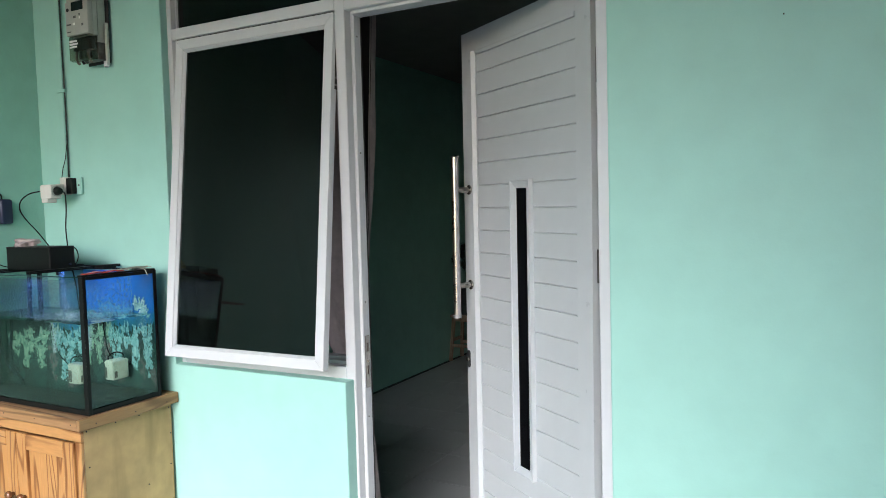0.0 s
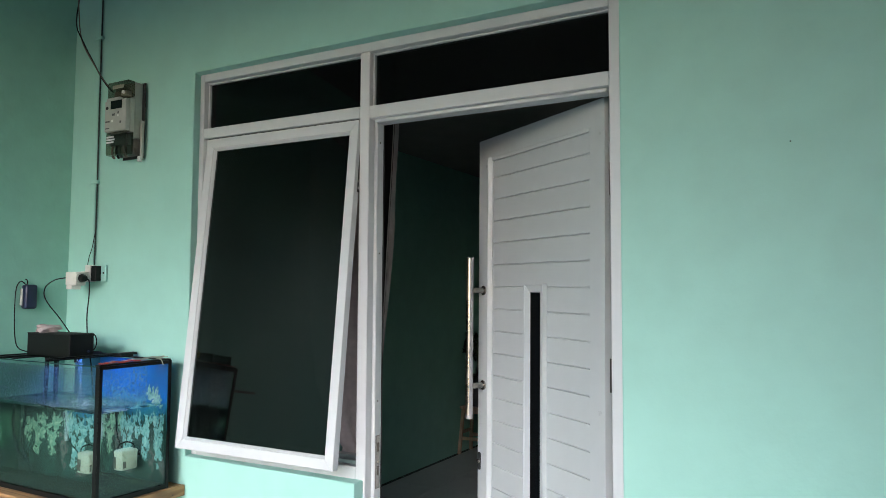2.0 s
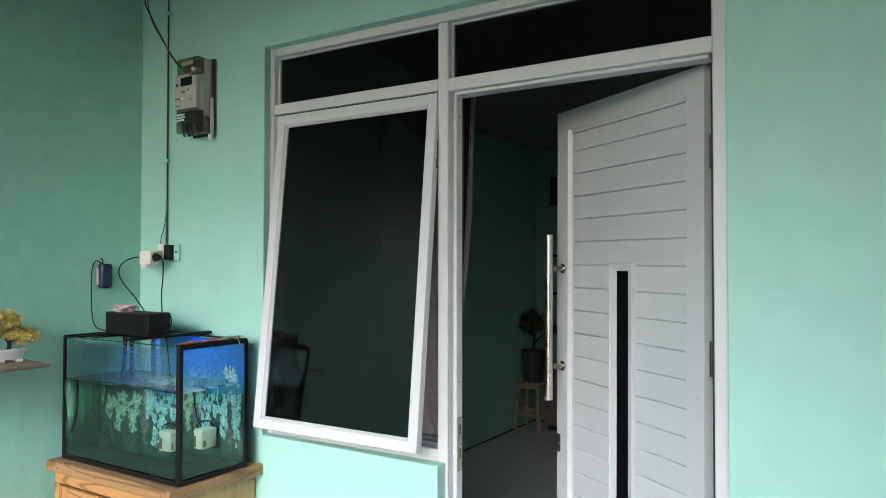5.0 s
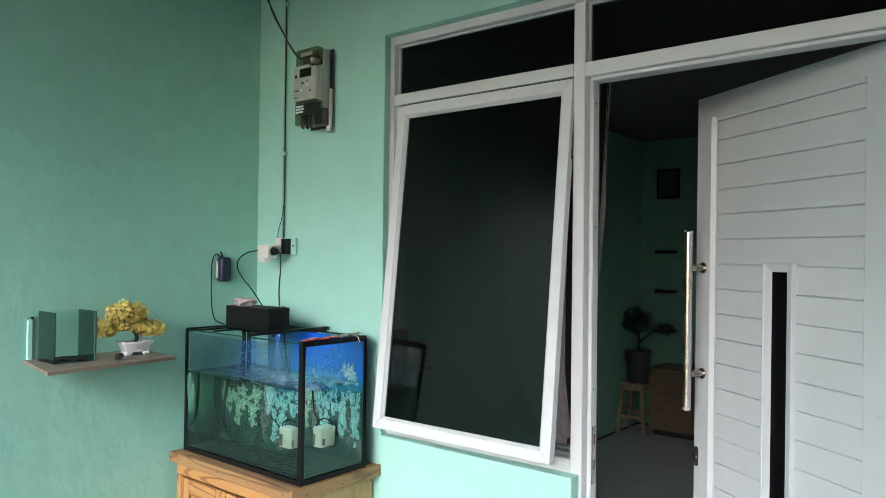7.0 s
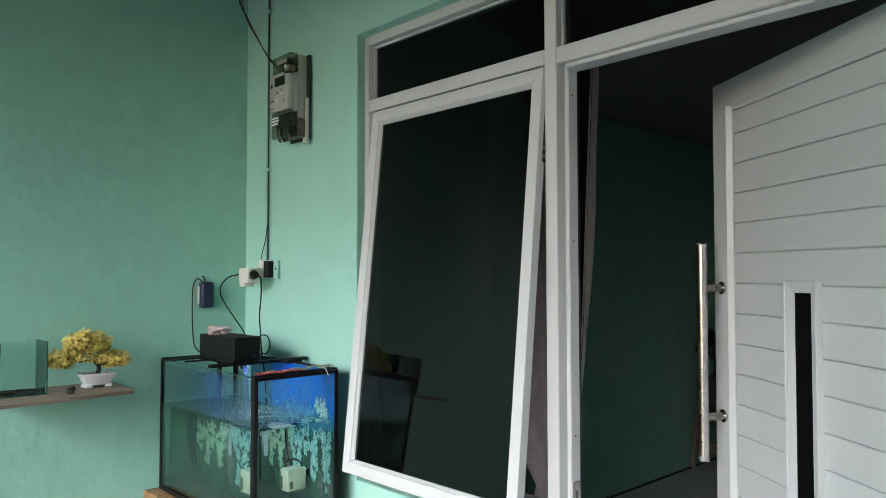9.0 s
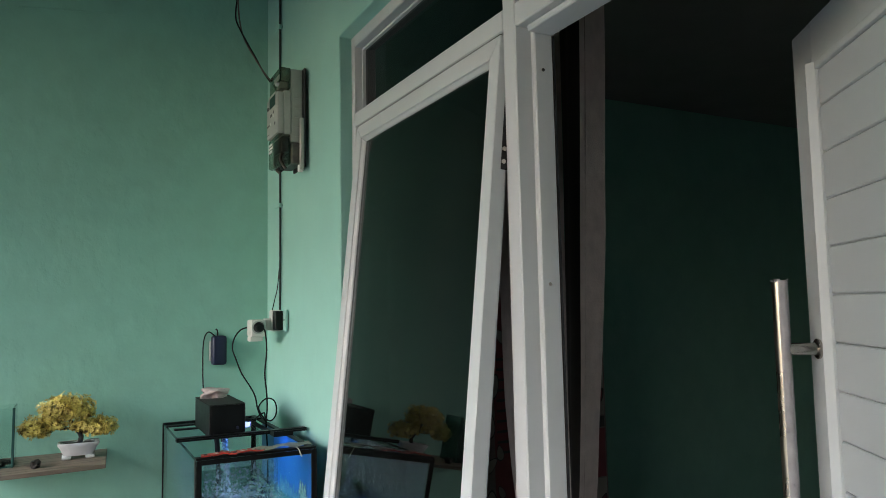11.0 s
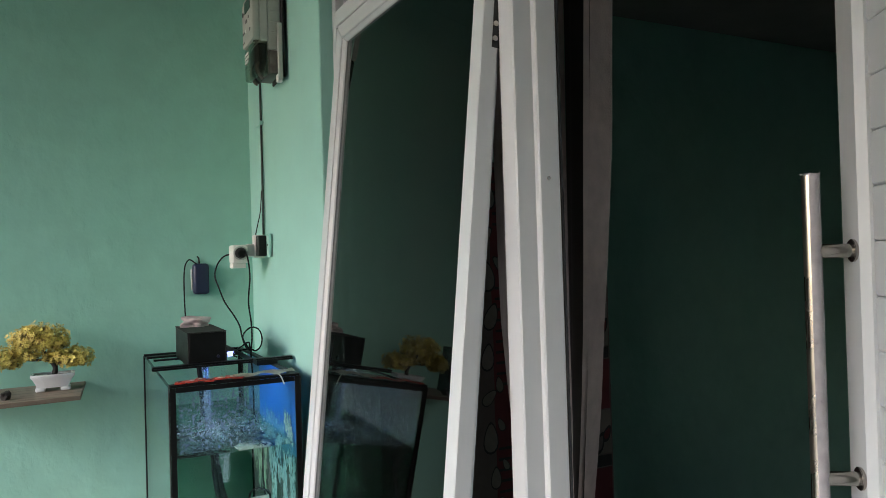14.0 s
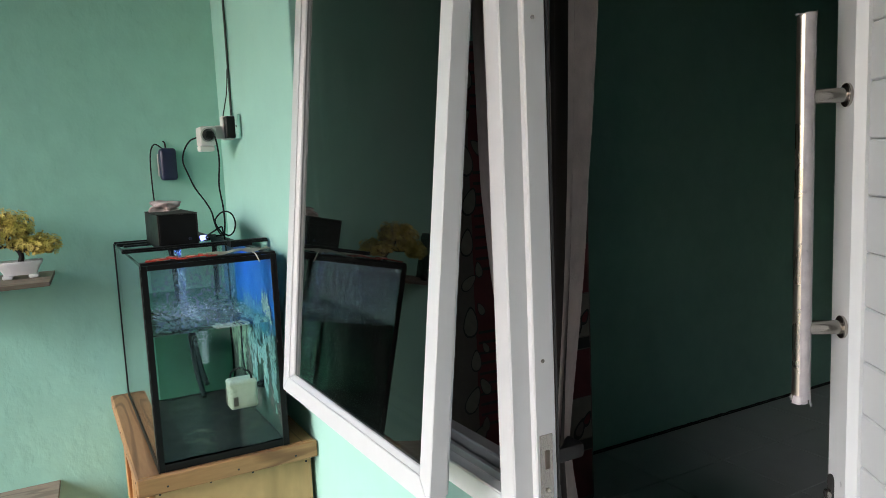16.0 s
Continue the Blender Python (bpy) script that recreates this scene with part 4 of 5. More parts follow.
# black filter box and the things lying on the tank
fbx = thing("top_filter", (-2.61, 1.616, TZ1 + 0.006), "black plastic filter box lying across the aquarium", "aquarium filter")
FB0, FB1 = (-2.745, 1.566, 1.268), (-2.482, 1.668, 1.358)
part("tray", box(FB0, (FB1[0], FB1[1], FB0[2] + 0.008), 0.002), BLACKP, fbx)
for lo, hi in ((FB0, (FB1[0], FB0[1] + 0.004, FB1[2])), ((FB0[0], FB1[1] - 0.004, FB0[2]), FB1), ((FB0[0], FB0[1] + 0.004, FB0[2]), (FB0[0] + 0.004, FB1[1] - 0.004, FB1[2])), ((FB1[0] - 0.004, FB0[1] + 0.004, FB0[2]), (FB1[0], FB1[1] - 0.004, FB1[2]))):
    part("filter_wall", box(lo, hi, 0.0012), BLACKP, fbx)
part("lid", box((FB0[0] - 0.002, FB0[1] - 0.001, FB1[2] + 0.0003), (FB1[0] - 0.0005, FB1[1] + 0.001, FB1[2] + 0.0025), 0.001), DUSTBLK, fbx, "dusty dull black lid")
part("spout", rod((-2.484, 1.645, 1.292), (-2.474, 1.645, 1.292), 0.004, seg=16), NAVY, fbx)
part("support_foot", box((-2.735, 1.50, TZ1 + 0.0003), (-2.715, 1.75, FB0[2] - 0.0003), 0.001), BLACKP, fbx)
tagged(part("filter_wool", lump((-2.690, 1.618, 1.373), (0.044, 0.044, 0.020), 0.55, 4, None, 1.5, 4), PINK, None, "", True), "dusty pink lump of wool on the filter box", "filter wool")
led = thing("tank_light", (-2.466, 1.66, TZ1 + 0.006), "flat black light bar with a blue glow across the aquarium", "lamp")
part("housing", box((-2.479, 1.474, 1.2735), (-2.455, 1.845, 1.2785), 0.002, seg=2), BLACKP, led)
for x in (-2.479, -2.4575):
    part("side_lip", box((x, 1.474, 1.2682), (x + 0.0025, 1.845, 1.2735), 0.0), BLACKP, led)
part("diffuser", box((-2.476, 1.52, 1.2715), (-2.458, 1.775, 1.2734), 0.0), LED, led, "blue glowing strip")
part("end_light", rod((-2.585, 1.688, 1.2815), (-2.583, 1.708, 1.2845), 0.0085, 0.006, 16, 0.002), ENDGLOW, led, "small violet white glowing plug of the light")
part("lip", box((-2.885, 1.7340, 1.2655), (-2.410, 1.7358, 1.2800), 0.0005), BLACKP, led)
part("lip", box((-2.4098, 1.7340, 1.2655), (-2.4075, 1.790, 1.2800), 0.0005), BLACKP, led)
part("clip", box((-2.80, 1.770, 1.2672), (-2.78, 1.792, 1.272), 0.0), BLACKP, led)
part("clip", box((-2.45, 1.774, 1.2672), (-2.43, 1.7895, 1.272), 0.0), BLACKP, led)
PRINTW = mat("pale_packet_print", (0.62, 0.55, 0.48), 0.4, var=0.2, scale=60)
for k in range(7):
    pm = Matrix.Translation((-2.203 + 0.004 * (k % 2), 1.512 + 0.0225 * k, TZ1 + 0.0092 + 0.0016 * (k % 3))) @ Matrix.Rotation(rng.uniform(-0.5, 0.5), 4, "Z") @ Matrix.Rotation(rng.uniform(-0.10, 0.10), 4, "X")
    pk = thing("food_packet", pm.translation, "small flat red packet on the rim of the aquarium", "packet", "red packets on the rim")
    part("wrapper", box((-0.015, -0.012, -0.0018), (0.015, 0.012, 0.0018), 0.0016, pm, seg=2), REDP, pk)
    part("print", box((-0.010, -0.004 + 0.003 * (k % 2), 0.0019), (0.008, 0.003 + 0.003 * (k % 2), 0.0022), 0.0, pm), PRINTW if k % 3 else GASKET, pk)
rag = bmesh.new()
rp = [[rag.verts.new((-2.240 + 0.048 * i / 5 + 0.006 * noise.noise(Vector((i, j * 0.5, 2))), 1.635 + 0.145 * j / 12, TZ1 + 0.0078 + 0.012 * abs(noise.noise(Vector((i * 0.9, j * 0.35, 5)))) + 0.005 * math.sin(math.pi * i / 5))) for j in range(13)] for i in range(6)]
for i in range(5):
    for j in range(12):
        rag.faces.new((rp[i][j], rp[i + 1][j], rp[i + 1][j + 1], rp[i][j + 1]))
bmesh.ops.solidify(rag, geom=rag.faces[:], thickness=0.0015)
tube([(-2.196, 1.735, TZ1 + 0.010), (-2.187, 1.742, TZ1 + 0.004), (-2.184, 1.750, TZ1 - 0.016)], 0.0016, bm=rag)
tagged(part("rag", rag, RAG, None, "", True), "greyish frayed rag on the rim of the aquarium", "rag")

# ---- air pump, socket and cords ----
pump_from = set(bpy.data.objects)
ap = thing("air_pump", (SX + 0.022, 1.667, 1.445), "navy blue plastic air pump hung on the side wall", "air pump")
part("body", box((SX + 0.004, 1.642, 1.448), (SX + 0.044, 1.692, 1.549), 0.010, seg=3), NAVY, ap, "", True)
part("hanger", tube([(SX + 0.012, 1.665, 1.548), (SX + 0.010, 1.664, 1.566), (SX + 0.004, 1.660, 1.572)], 0.0025), CORD, ap)
part("side_clip", box((SX + 0.006, 1.6375, 1.462), (SX + 0.022, 1.6418, 1.532), 0.002), METERW, ap, "pale side strip")
tagged(part("pump_cord", tube([(SX + 0.02, 1.655, 1.548), (SX + 0.018, 1.632, 1.562), (SX + 0.012, 1.618, 1.53), (SX + 0.010, 1.616, 1.44), (SX + 0.012, 1.620, 1.34), (SX + 0.03, 1.625, 1.290), (SX + 0.075, 1.640, 1.273)], 0.0022), CORD, None, "", True), "thin black cord down the side wall", "cord")

for ob in set(bpy.data.objects) - pump_from:
    if ob.parent is None:
        ob.location.x += 0.009

corner_from = set(bpy.data.objects)
so = thing("wall_socket", (-2.72, WY, 1.598), "white surface-mounted wall socket with a black face", "socket")
part("back_plate", box((-2.740, WY - 0.010, 1.562), (-2.672, WY, 1.634), 0.003, seg=2), PAINT, so, "mint painted back plate")
part("socket_body", box((-2.733, WY - 0.036, 1.566), (-2.700, WY - 0.010, 1.630), 0.002), BLACKP, so, "black socket body")
part("face", box((-2.768, WY - 0.040, 1.562), (-2.7335, WY, 1.634), 0.004, seg=2), WHITEP, so, "ivory face", True)
part("switch_dot", rod((-2.686, WY - 0.0115, 1.60), (-2.686, WY - 0.009, 1.60), 0.004, seg=12), BLACKP, so)
ad = thing("plug_adapter", (-2.76, 1.775, 1.545), "white three-way plug adapter in the wall socket", "plug adapter")
part("body", box((-2.797, 1.752, 1.546), (-2.724, 1.799, 1.603), 0.006, seg=2), WHITEP, ad, "", True)
part("neck", box((-2.772, 1.7985, 1.566), (-2.738, 1.822, 1.606), 0.004, seg=2), WHITEP, ad, "", True)
part("lower_outlet", box((-2.790, 1.752, 1.530), (-2.752, 1.796, 1.547), 0.003), WHITEP, ad)
part("outlet_ring", rod((-2.724, 1.774, 1.577), (-2.717, 1.774, 1.577), 0.022, seg=24), METERW, ad, "", True)
tagged(part("black_plug", rod((-2.719, 1.774, 1.577), (-2.696, 1.774, 1.575), 0.0185, 0.012, 20, 0.002), BLACKP, None, "", True), "black round plug in the adapter", "plug")
tagged(part("power_cord", tube([(-2.698, 1.782, 1.574), (-2.689, 1.788, 1.562), (-2.697, 1.795, 1.503), (-2.697, 1.789, 1.427), (-2.705, 1.797, 1.365), (-2.698, 1.797, 1.315), (-2.670, 1.787, 1.270), (-2.650, 1.786, 1.20), (-2.625, 1.782, 1.08), (-2.58, 1.772, 0.96), (-2.50, 1.765, 0.90)], 0.0025), CORD, None, "", True), "black power cord hanging into the aquarium", "cord")
tagged(part("power_cord", tube([(-2.800, 1.776, 1.580), (-2.836, 1.768, 1.577), (-2.859, 1.745, 1.568), (-2.893, 1.731, 1.541), (-2.889, 1.723, 1.504), (-2.867, 1.732, 1.464), (-2.820, 1.741, 1.421), (-2.805, 1.766, 1.377), (-2.790, 1.779, 1.345), (-2.770, 1.782, 1.310), (-2.730, 1.785, 1.284), (-2.690, 1.790, 1.276)], 0.0025), CORD, None, "", True), "black power cord looping down to the aquarium", "cord")
tagged(part("power_cord", tube([(-2.690, 1.790, 1.276), (-2.677, 1.765, 1.318), (-2.677, 1.778, 1.342), (-2.677, 1.797, 1.349), (-2.677, 1.815, 1.339), (-2.677, 1.823, 1.313), (-2.677, 1.817, 1.288), (-2.677, 1.802, 1.277), (-2.675, 1.786, 1.287), (-2.668, 1.780, 1.305), (-2.655, 1.755, 1.295), (-2.600, 1.725, 1.287), (-2.520, 1.708, 1.287), (-2.485, 1.709, 1.287)], 0.0023), CORD, None, "", True), "loop of black cord behind the filter box", "cord")

# ---- trunking, cables, electricity meter ----
cd = thing("cable_trunking", (-2.765, WY, 1.634), "mint painted cable trunking with a dark cable beside it", "cable trunking")
part("channel", box((-2.795, WY - 0.009, 1.634), (-2.762, WY, 3.25), 0.002), PAINT, cd)
part("cable", tube([(-2.752, WY - 0.007, 1.632), (-2.7525, WY - 0.006, 1.9), (-2.755, WY - 0.006, 2.2), (-2.757, WY - 0.006, 2.6), (-2.760, WY - 0.006, 3.25)], 0.0032), CABLED, cd, "dark cable", True)
for z in (1.985, 2.62):
    part("clamp", box((-2.798, WY - 0.013, z), (-2.742, WY, z + 0.014), 0.002), PAINT, cd)
part("loose_wire", tube([(-2.765, WY - 0.03, 1.632), (-2.770, WY - 0.020, 1.67), (-2.762, WY - 0.013, 1.71), (-2.750, WY - 0.010, 1.775)], 0.0015), CORD, cd, "loose dark wire", True)
for k in (0, 1):
    pts_c = []
    for i, (x, y, z) in enumerate(((-2.690, 1.745, 3.15), (-2.695, 1.715, 2.88), (-2.690, 1.698, 2.73), (-2.684, 1.692, 2.655), (-2.677, 1.692, 2.598), (-2.665, 1.702, 2.552), (-2.656, 1.719, 2.510),
                                   (-2.640, 1.742, 2.460), (-2.627, 1.764, 2.415), (-2.613, 1.786, 2.378), (-2.592, 1.798, 2.350))):
        a, w = math.pi * k + i * 1.15, 0.0055 if i < 6 else 0.0022
        pts_c.append((x + w * math.cos(a), y + w * math.sin(a), z))
    tagged(part("service_cable", tube(pts_c, 0.0026), CABLE if k else CORD, None, "", True), "twisted brown grey supply cable to the meter", "cable", "supply cables")

MX0, MX1, MZ0, MZ1, MY = -2.605, -2.472, 2.078, 2.385, 1.772
me_ = thing("electricity_meter", (-2.54, WY, MZ0), "grey-white electricity meter with smoky clear covers", "electricity meter")
part("mount_plate", box((MX0 + 0.012, WY - 0.006, MZ0 - 0.006), (MX1 + 0.010, WY, MZ1 + 0.002), 0.002), GASKET, me_, "dark mounting board")
part("bracket", box((MX1 + 0.002, WY - 0.020, 2.062), (MX1 + 0.014, WY - 0.007, 2.225), 0.002), METERW, me_)
part("bracket", box((MX1 - 0.006, WY - 0.024, 2.056), (MX1 + 0.010, WY - 0.008, 2.078), 0.002), PAPER, me_)
part("case", box((MX0 + 0.004, 1.816, 2.150), (MX1 - 0.002, WY - 0.007, MZ1 - 0.002), 0.005, seg=2), METERS, me_, "pale grey plastic back case", True)
part("lower_case", box((MX0 + 0.006, 1.818, MZ0 + 0.004), (MX1 - 0.004, WY - 0.007, 2.149), 0.004, seg=2), METERD, me_, "dark stained lower case", True)
for k in range(5):
    part("rib", box((MX1 - 0.0025, 1.822, 2.168 + 0.030 * k), (MX1 - 0.0005, WY - 0.010, 2.1705 + 0.030 * k), 0.0005), METERS, me_)
part("core", box((MX0 + 0.003, MY + 0.021, 2.172), (MX1 - 0.001, 1.8158, 2.312), 0.003), METERW, me_)
part("front_body", box((MX0, MY, 2.176), (MX1, MY + 0.0215, 2.306), 0.005, seg=2), METERW, me_, "", True)
part("ledge", box((MX0 + 0.004, MY + 0.004, 2.306), (MX1 - 0.045, MY + 0.0215, 2.318), 0.002), METERW, me_)
part("display", box((-2.566, MY - 0.0012, 2.268), (-2.496, MY, 2.302), 0.0006), BLACKGLASS, me_, "black display")
part("indicator", rod((-2.588, MY - 0.0015, 2.275), (-2.588, MY, 2.275), 0.007, seg=16), GASKET, me_)
for x, z, w, m_ in ((-2.556, 2.240, 0.016, PRINTBLK), (-2.522, 2.246, 0.007, PRINTBLK), (-2.522, 2.234, 0.007, PAPER), (-2.560, 2.214, 0.012, PAPER), (-2.508, 2.206, 0.010, PRINTBLK)):
    part("button", box((x, MY - 0.0015, z), (x + w, MY, z + 0.009), 0.0006), m_, me_)
part("print_bar", box((-2.598, MY - 0.0006, 2.215), (-2.570, MY, 2.221), 0.0), PRINTBLK, me_)
part("print_bar", box((-2.598, MY - 0.0006, 2.188), (-2.572, MY, 2.192), 0.0), PRINTBLK, me_)
part("top_cover", box((MX0 + 0.002, MY + 0.009, 2.3185), (MX1 - 0.002, 1.8156, MZ1), 0.005, seg=2), SMOKE, me_, "smoky clear upper cover", True)
part("terminal", box((MX0 + 0.03, MY + 0.020, 2.322), (MX1 - 0.04, 1.812, 2.345), 0.002), CABLE, me_)
part("seal_screw", rod((MX1 - 0.026, MY + 0.002, 2.334), (MX1 - 0.026, MY + 0.012, 2.334), 0.007, seg=14), PAPER, me_)
part("terminal_cap", box((MX1 - 0.048, MY + 0.010, 2.320), (MX1 - 0.012, 1.810, 2.342), 0.003), METERW, me_)
part("name_strip", box((MX0 + 0.024, MY + 0.016, 2.358), (MX1 - 0.040, MY + 0.018, 2.372), 0.0), PAPER, me_)
part("lower_cover", box((MX0 + 0.006, MY + 0.003, MZ0), (MX1 - 0.002, 1.8156, 2.1755), 0.008, seg=2), SMOKE, me_, "smoky clear lower cover", True)
part("terminal", box((MX0 + 0.018, MY + 0.016, 2.118), (MX1 - 0.014, 1.813, 2.168), 0.003), GASKET, me_)
for i in range(4):
    x = MX0 + 0.030 + 0.024 * i
    part("wire", tube([(x, 1.795, 2.120), (x + 0.004, 1.788, 2.098), (x - 0.003 + 0.006 * (i % 2), 1.798, 2.078), (x, 1.806, 2.070)], 0.0048), (CABLE, CORD, CABLED, CABLE)[i], me_, "", True)
for i, (z, w) in enumerate(((2.150, 0.046), (2.139, 0.050), (2.128, 0.044))):
    part("sticker_bar", box((-2.590, MY + 0.0020, z), (-2.590 + w, MY + 0.0029, z + 0.007), 0.0), PAPER, me_, "white printed sticker")

# all of this hangs on the swollen corner of the wall
for ob in set(bpy.data.objects) - corner_from:
    if ob.parent is None:
        ob.location += Vector((0.017, -0.017, 0.0))

# ---- wall shelves and what stands on them ----
SZ = 1.193


def shelf(y0, y1, x1, z, label):
    """A board skewed a little on the wall."""
    s = thing("wall_shelf", (SX, (y0 + y1) / 2, z), label, "shelf")
    part("board", prism([(SX, y0 + 0.050), (x1, y0), (x1 - 0.035, y1), (SX, y1 + 0.015)], z - 0.012, z, bevel=0.0015), SHELFW, s)
    for y in (y0 + 0.08, y1 - 0.08):
        part("bracket", box((SX, y - 0.008, z - 0.020), (SX + 0.12, y + 0.008, z - 0.0143), 0.001), PAINT_SIDE, s)
    return s


shelf(0.856, 1.306, -2.630, SZ, "old grey-brown wooden board shelf on the side wall")
shelf(0.80, 1.260, -2.640, 0.540, "lower old brown board shelf on the side wall")
gt = thing("glass_box", (-2.82, 1.0, SZ), "small empty open glass box on the board shelf", "glass box")
gx0, gx1, gy0, gy1, gz = -2.890, -2.765, 0.932, 1.068, 1.362
for nm, lo, hi, m_ in (("side_pane", (gx0, gy0, SZ), (gx1, gy0 + 0.004, gz), GLASSEDGE), ("side_pane", (gx0, gy1 - 0.004, SZ), (gx1, gy1, gz), GLASSEDGE),
                       ("front_pane", (gx1 - 0.004, gy0 + 0.004, SZ), (gx1, gy1 - 0.004, gz), CLEAR), ("back_pane", (gx0, gy0 + 0.004, SZ), (gx0 + 0.004, gy1 - 0.004, gz), CLEAR)):
    p = part(nm, box(lo, hi, 0.0), pane_glass("grey_green_pane", (0.34, 0.42, 0.40)) if m_ is GLASSEDGE else CLEAR, gt)
    p.visible_shadow = False
part("base", box((gx0 + 0.004, gy0 + 0.004, SZ), (gx1 - 0.004, gy1 - 0.004, SZ + 0.004), 0.0), GLASSEDGE, gt)
part("dirt", lump((-2.828, 1.0, SZ + 0.0035), (0.055, 0.060, 0.010), 0.8, 3, None, 3, 3), MOSS, gt, "", True)
part("edge_bead", box((gx1 - 0.006, gy1 - 0.006, SZ), (gx1 + 0.001, gy1 + 0.001, gz), 0.001), GLASSEDGE, gt)
tagged(part("stone", lump((-2.72, 1.125, SZ + 0.010), (0.016, 0.013, 0.014), 0.6, 2, None, 2, 8), TRUNK, None, "", True), "small dark stone on the board shelf", "stone")
hk = thing("wall_strap", (SX, 0.925, SZ), "mint painted strap on a nail beside the shelf", "strap")
part("strap", box((SX + 0.0005, 0.915, SZ - 0.002), (SX + 0.010, 0.934, 1.330), 0.003), PAINT, hk)
part("nail", rod((SX, 0.922, 1.333), (SX + 0.03, 0.922, 1.337), 0.005, seg=10), STEELD, hk)

bo = thing("bonsai", (-2.82, 1.235, SZ), "artificial yellow-flowered bonsai in a white footed pot", "artificial plant")
PB = bmesh.new()
px, py = -2.822, 1.236
prof = ((0.040, 0.022, 0.010), (0.043, 0.025, 0.018), (0.052, 0.030, 0.036), (0.057, 0.034, 0.043), (0.057, 0.034, 0.049), (0.050, 0.028, 0.049), (0.047, 0.026, 0.040))
rings = []
for hy, hx, z in prof:
    ring = []
    for sx_, sy_ in ((1, 1), (-1, 1), (-1, -1), (1, -1)):
        for a in (0, 45, 90):
            q = 0.008
            ang = math.radians(a) + {(1, 1): 0, (-1, 1): math.pi / 2, (-1, -1): math.pi, (1, -1): 1.5 * math.pi}[(sx_, sy_)]
            ring.append(PB.verts.new((px + sx_ * (hx - q) + q * math.cos(ang), py + sy_ * (hy - q) + q * math.sin(ang), SZ + z)))
    rings.append(ring)
for q, s in zip(rings, rings[1:]):
    for k in range(12):
        PB.faces.new((q[k], q[(k + 1) % 12], s[(k + 1) % 12], s[k]))
PB.faces.new(rings[0][::-1]), PB.faces.new(rings[-1])
for sy_ in (-1, 1):
    for sx_ in (-1, 1):
        y, x = py + sy_ * 0.032, px + sx_ * 0.015
        box((x - 0.009, y - 0.013, SZ), (x + 0.009, y + 0.013, SZ + 0.0115), 0.003, bm=PB)
part("pot", PB, POTW, bo, "white glazed footed pot", True)
part("soil", box((px - 0.024, py - 0.044, SZ + 0.038), (px + 0.024, py + 0.044, SZ + 0.0435), 0.002), TRUNK, bo)
stem = tube([(px, py + 0.002, SZ + 0.040), (px, py + 0.006, SZ + 0.066), (px, py - 0.010, SZ + 0.092), (px, py - 0.026, SZ + 0.120), (px, py - 0.026, SZ + 0.155)], 0.008, taper=0.004)
tube([(px, py + 0.002, SZ + 0.072), (px + 0.004, py + 0.030, SZ + 0.082), (px + 0.004, py + 0.070, SZ + 0.092)], 0.0045, taper=0.002, bm=stem)
tube([(px, py - 0.010, SZ + 0.092), (px - 0.004, py - 0.055, SZ + 0.090), (px - 0.004, py - 0.100, SZ + 0.100)], 0.0045, taper=0.002, bm=stem)
part("stem", stem, TRUNK, bo, "dark twisted stem", True)


def blossoms(c, size, count, material, r):
    bm = bmesh.new()
    for _ in range(count):
        while True:
            v = Vector((rng.uniform(-1, 1), rng.uniform(-1, 1), rng.uniform(-1, 1)))
            if 0.12 < v.length < 1 and v.z > -0.75:
                break
        k = 1 + 0.22 * noise.noise(v * 2.3 + Vector((c[1] * 9, 1, 2)))
        p = Vector([c[i] + v[i] * size[i] * k for i in range(3)])
        q = (Vector((v.x, v.y, v.z + 0.4)) + Vector((rng.gauss(0, 0.5), rng.gauss(0, 0.5), rng.gauss(0, 0.5)))).to_track_quat("Z", "Y").to_matrix()
        rr, mid = r * rng.uniform(0.7, 1.25), None
        mid = bm.verts.new(p)
        for a in range(5):
            t0, w = a * math.tau / 5, 0.42
            tips = [bm.verts.new(p + q @ Vector((rr * d * math.cos(t0 + o), rr * d * math.sin(t0 + o), rr * h))) for d, o, h in ((0.62, -w, 0.18), (1.05, 0, 0.30), (0.62, w, 0.18))]
            bm.faces.new((mid, tips[0], tips[1])), bm.faces.new((mid, tips[1], tips[2]))
    return bm


for cl, (c, size, nb) in enumerate((((px, py - 0.022, SZ + 0.156), (0.050, 0.082, 0.042), 620), ((px + 0.004, py + 0.066, SZ + 0.096), (0.042, 0.058, 0.032), 330), ((px - 0.004, py - 0.104, SZ + 0.103), (0.042, 0.046, 0.032), 300), ((px + 0.006, py + 0.030, SZ + 0.138), (0.018, 0.022, 0.012), 40), ((px, py - 0.066, SZ + 0.128), (0.024, 0.026, 0.018), 60), ((px + 0.010, py + 0.020, SZ + 0.104), (0.028, 0.040, 0.022), 120), ((px + 0.004, py - 0.046, SZ + 0.112), (0.030, 0.030, 0.018), 80))):
    c = (c[0], c[1] - 0.012, c[2] - 0.004)
    tagged(part("blossom_clump", blossoms(c, size, nb, YELLOW, 0.0085), YELLOW, bo, "clump of mustard yellow blossom"), kind="stuff")
    tagged(part("leaf_clump", blossoms((c[0] - 0.004, c[1], c[2] - 0.004), tuple(s * 0.86 for s in size), nb // 2, OLIVE, 0.0075), OLIVE, bo, "olive leaves under the blossoms"), kind="stuff")

# small nail holes in the front wall
tagged(part("wall_nail", rod((-0.048, WY - 0.004, 1.908), (-0.048, WY + 0.004, 1.908), 0.0019, seg=10), GASKET), "small dark nail in the front wall", "nail")


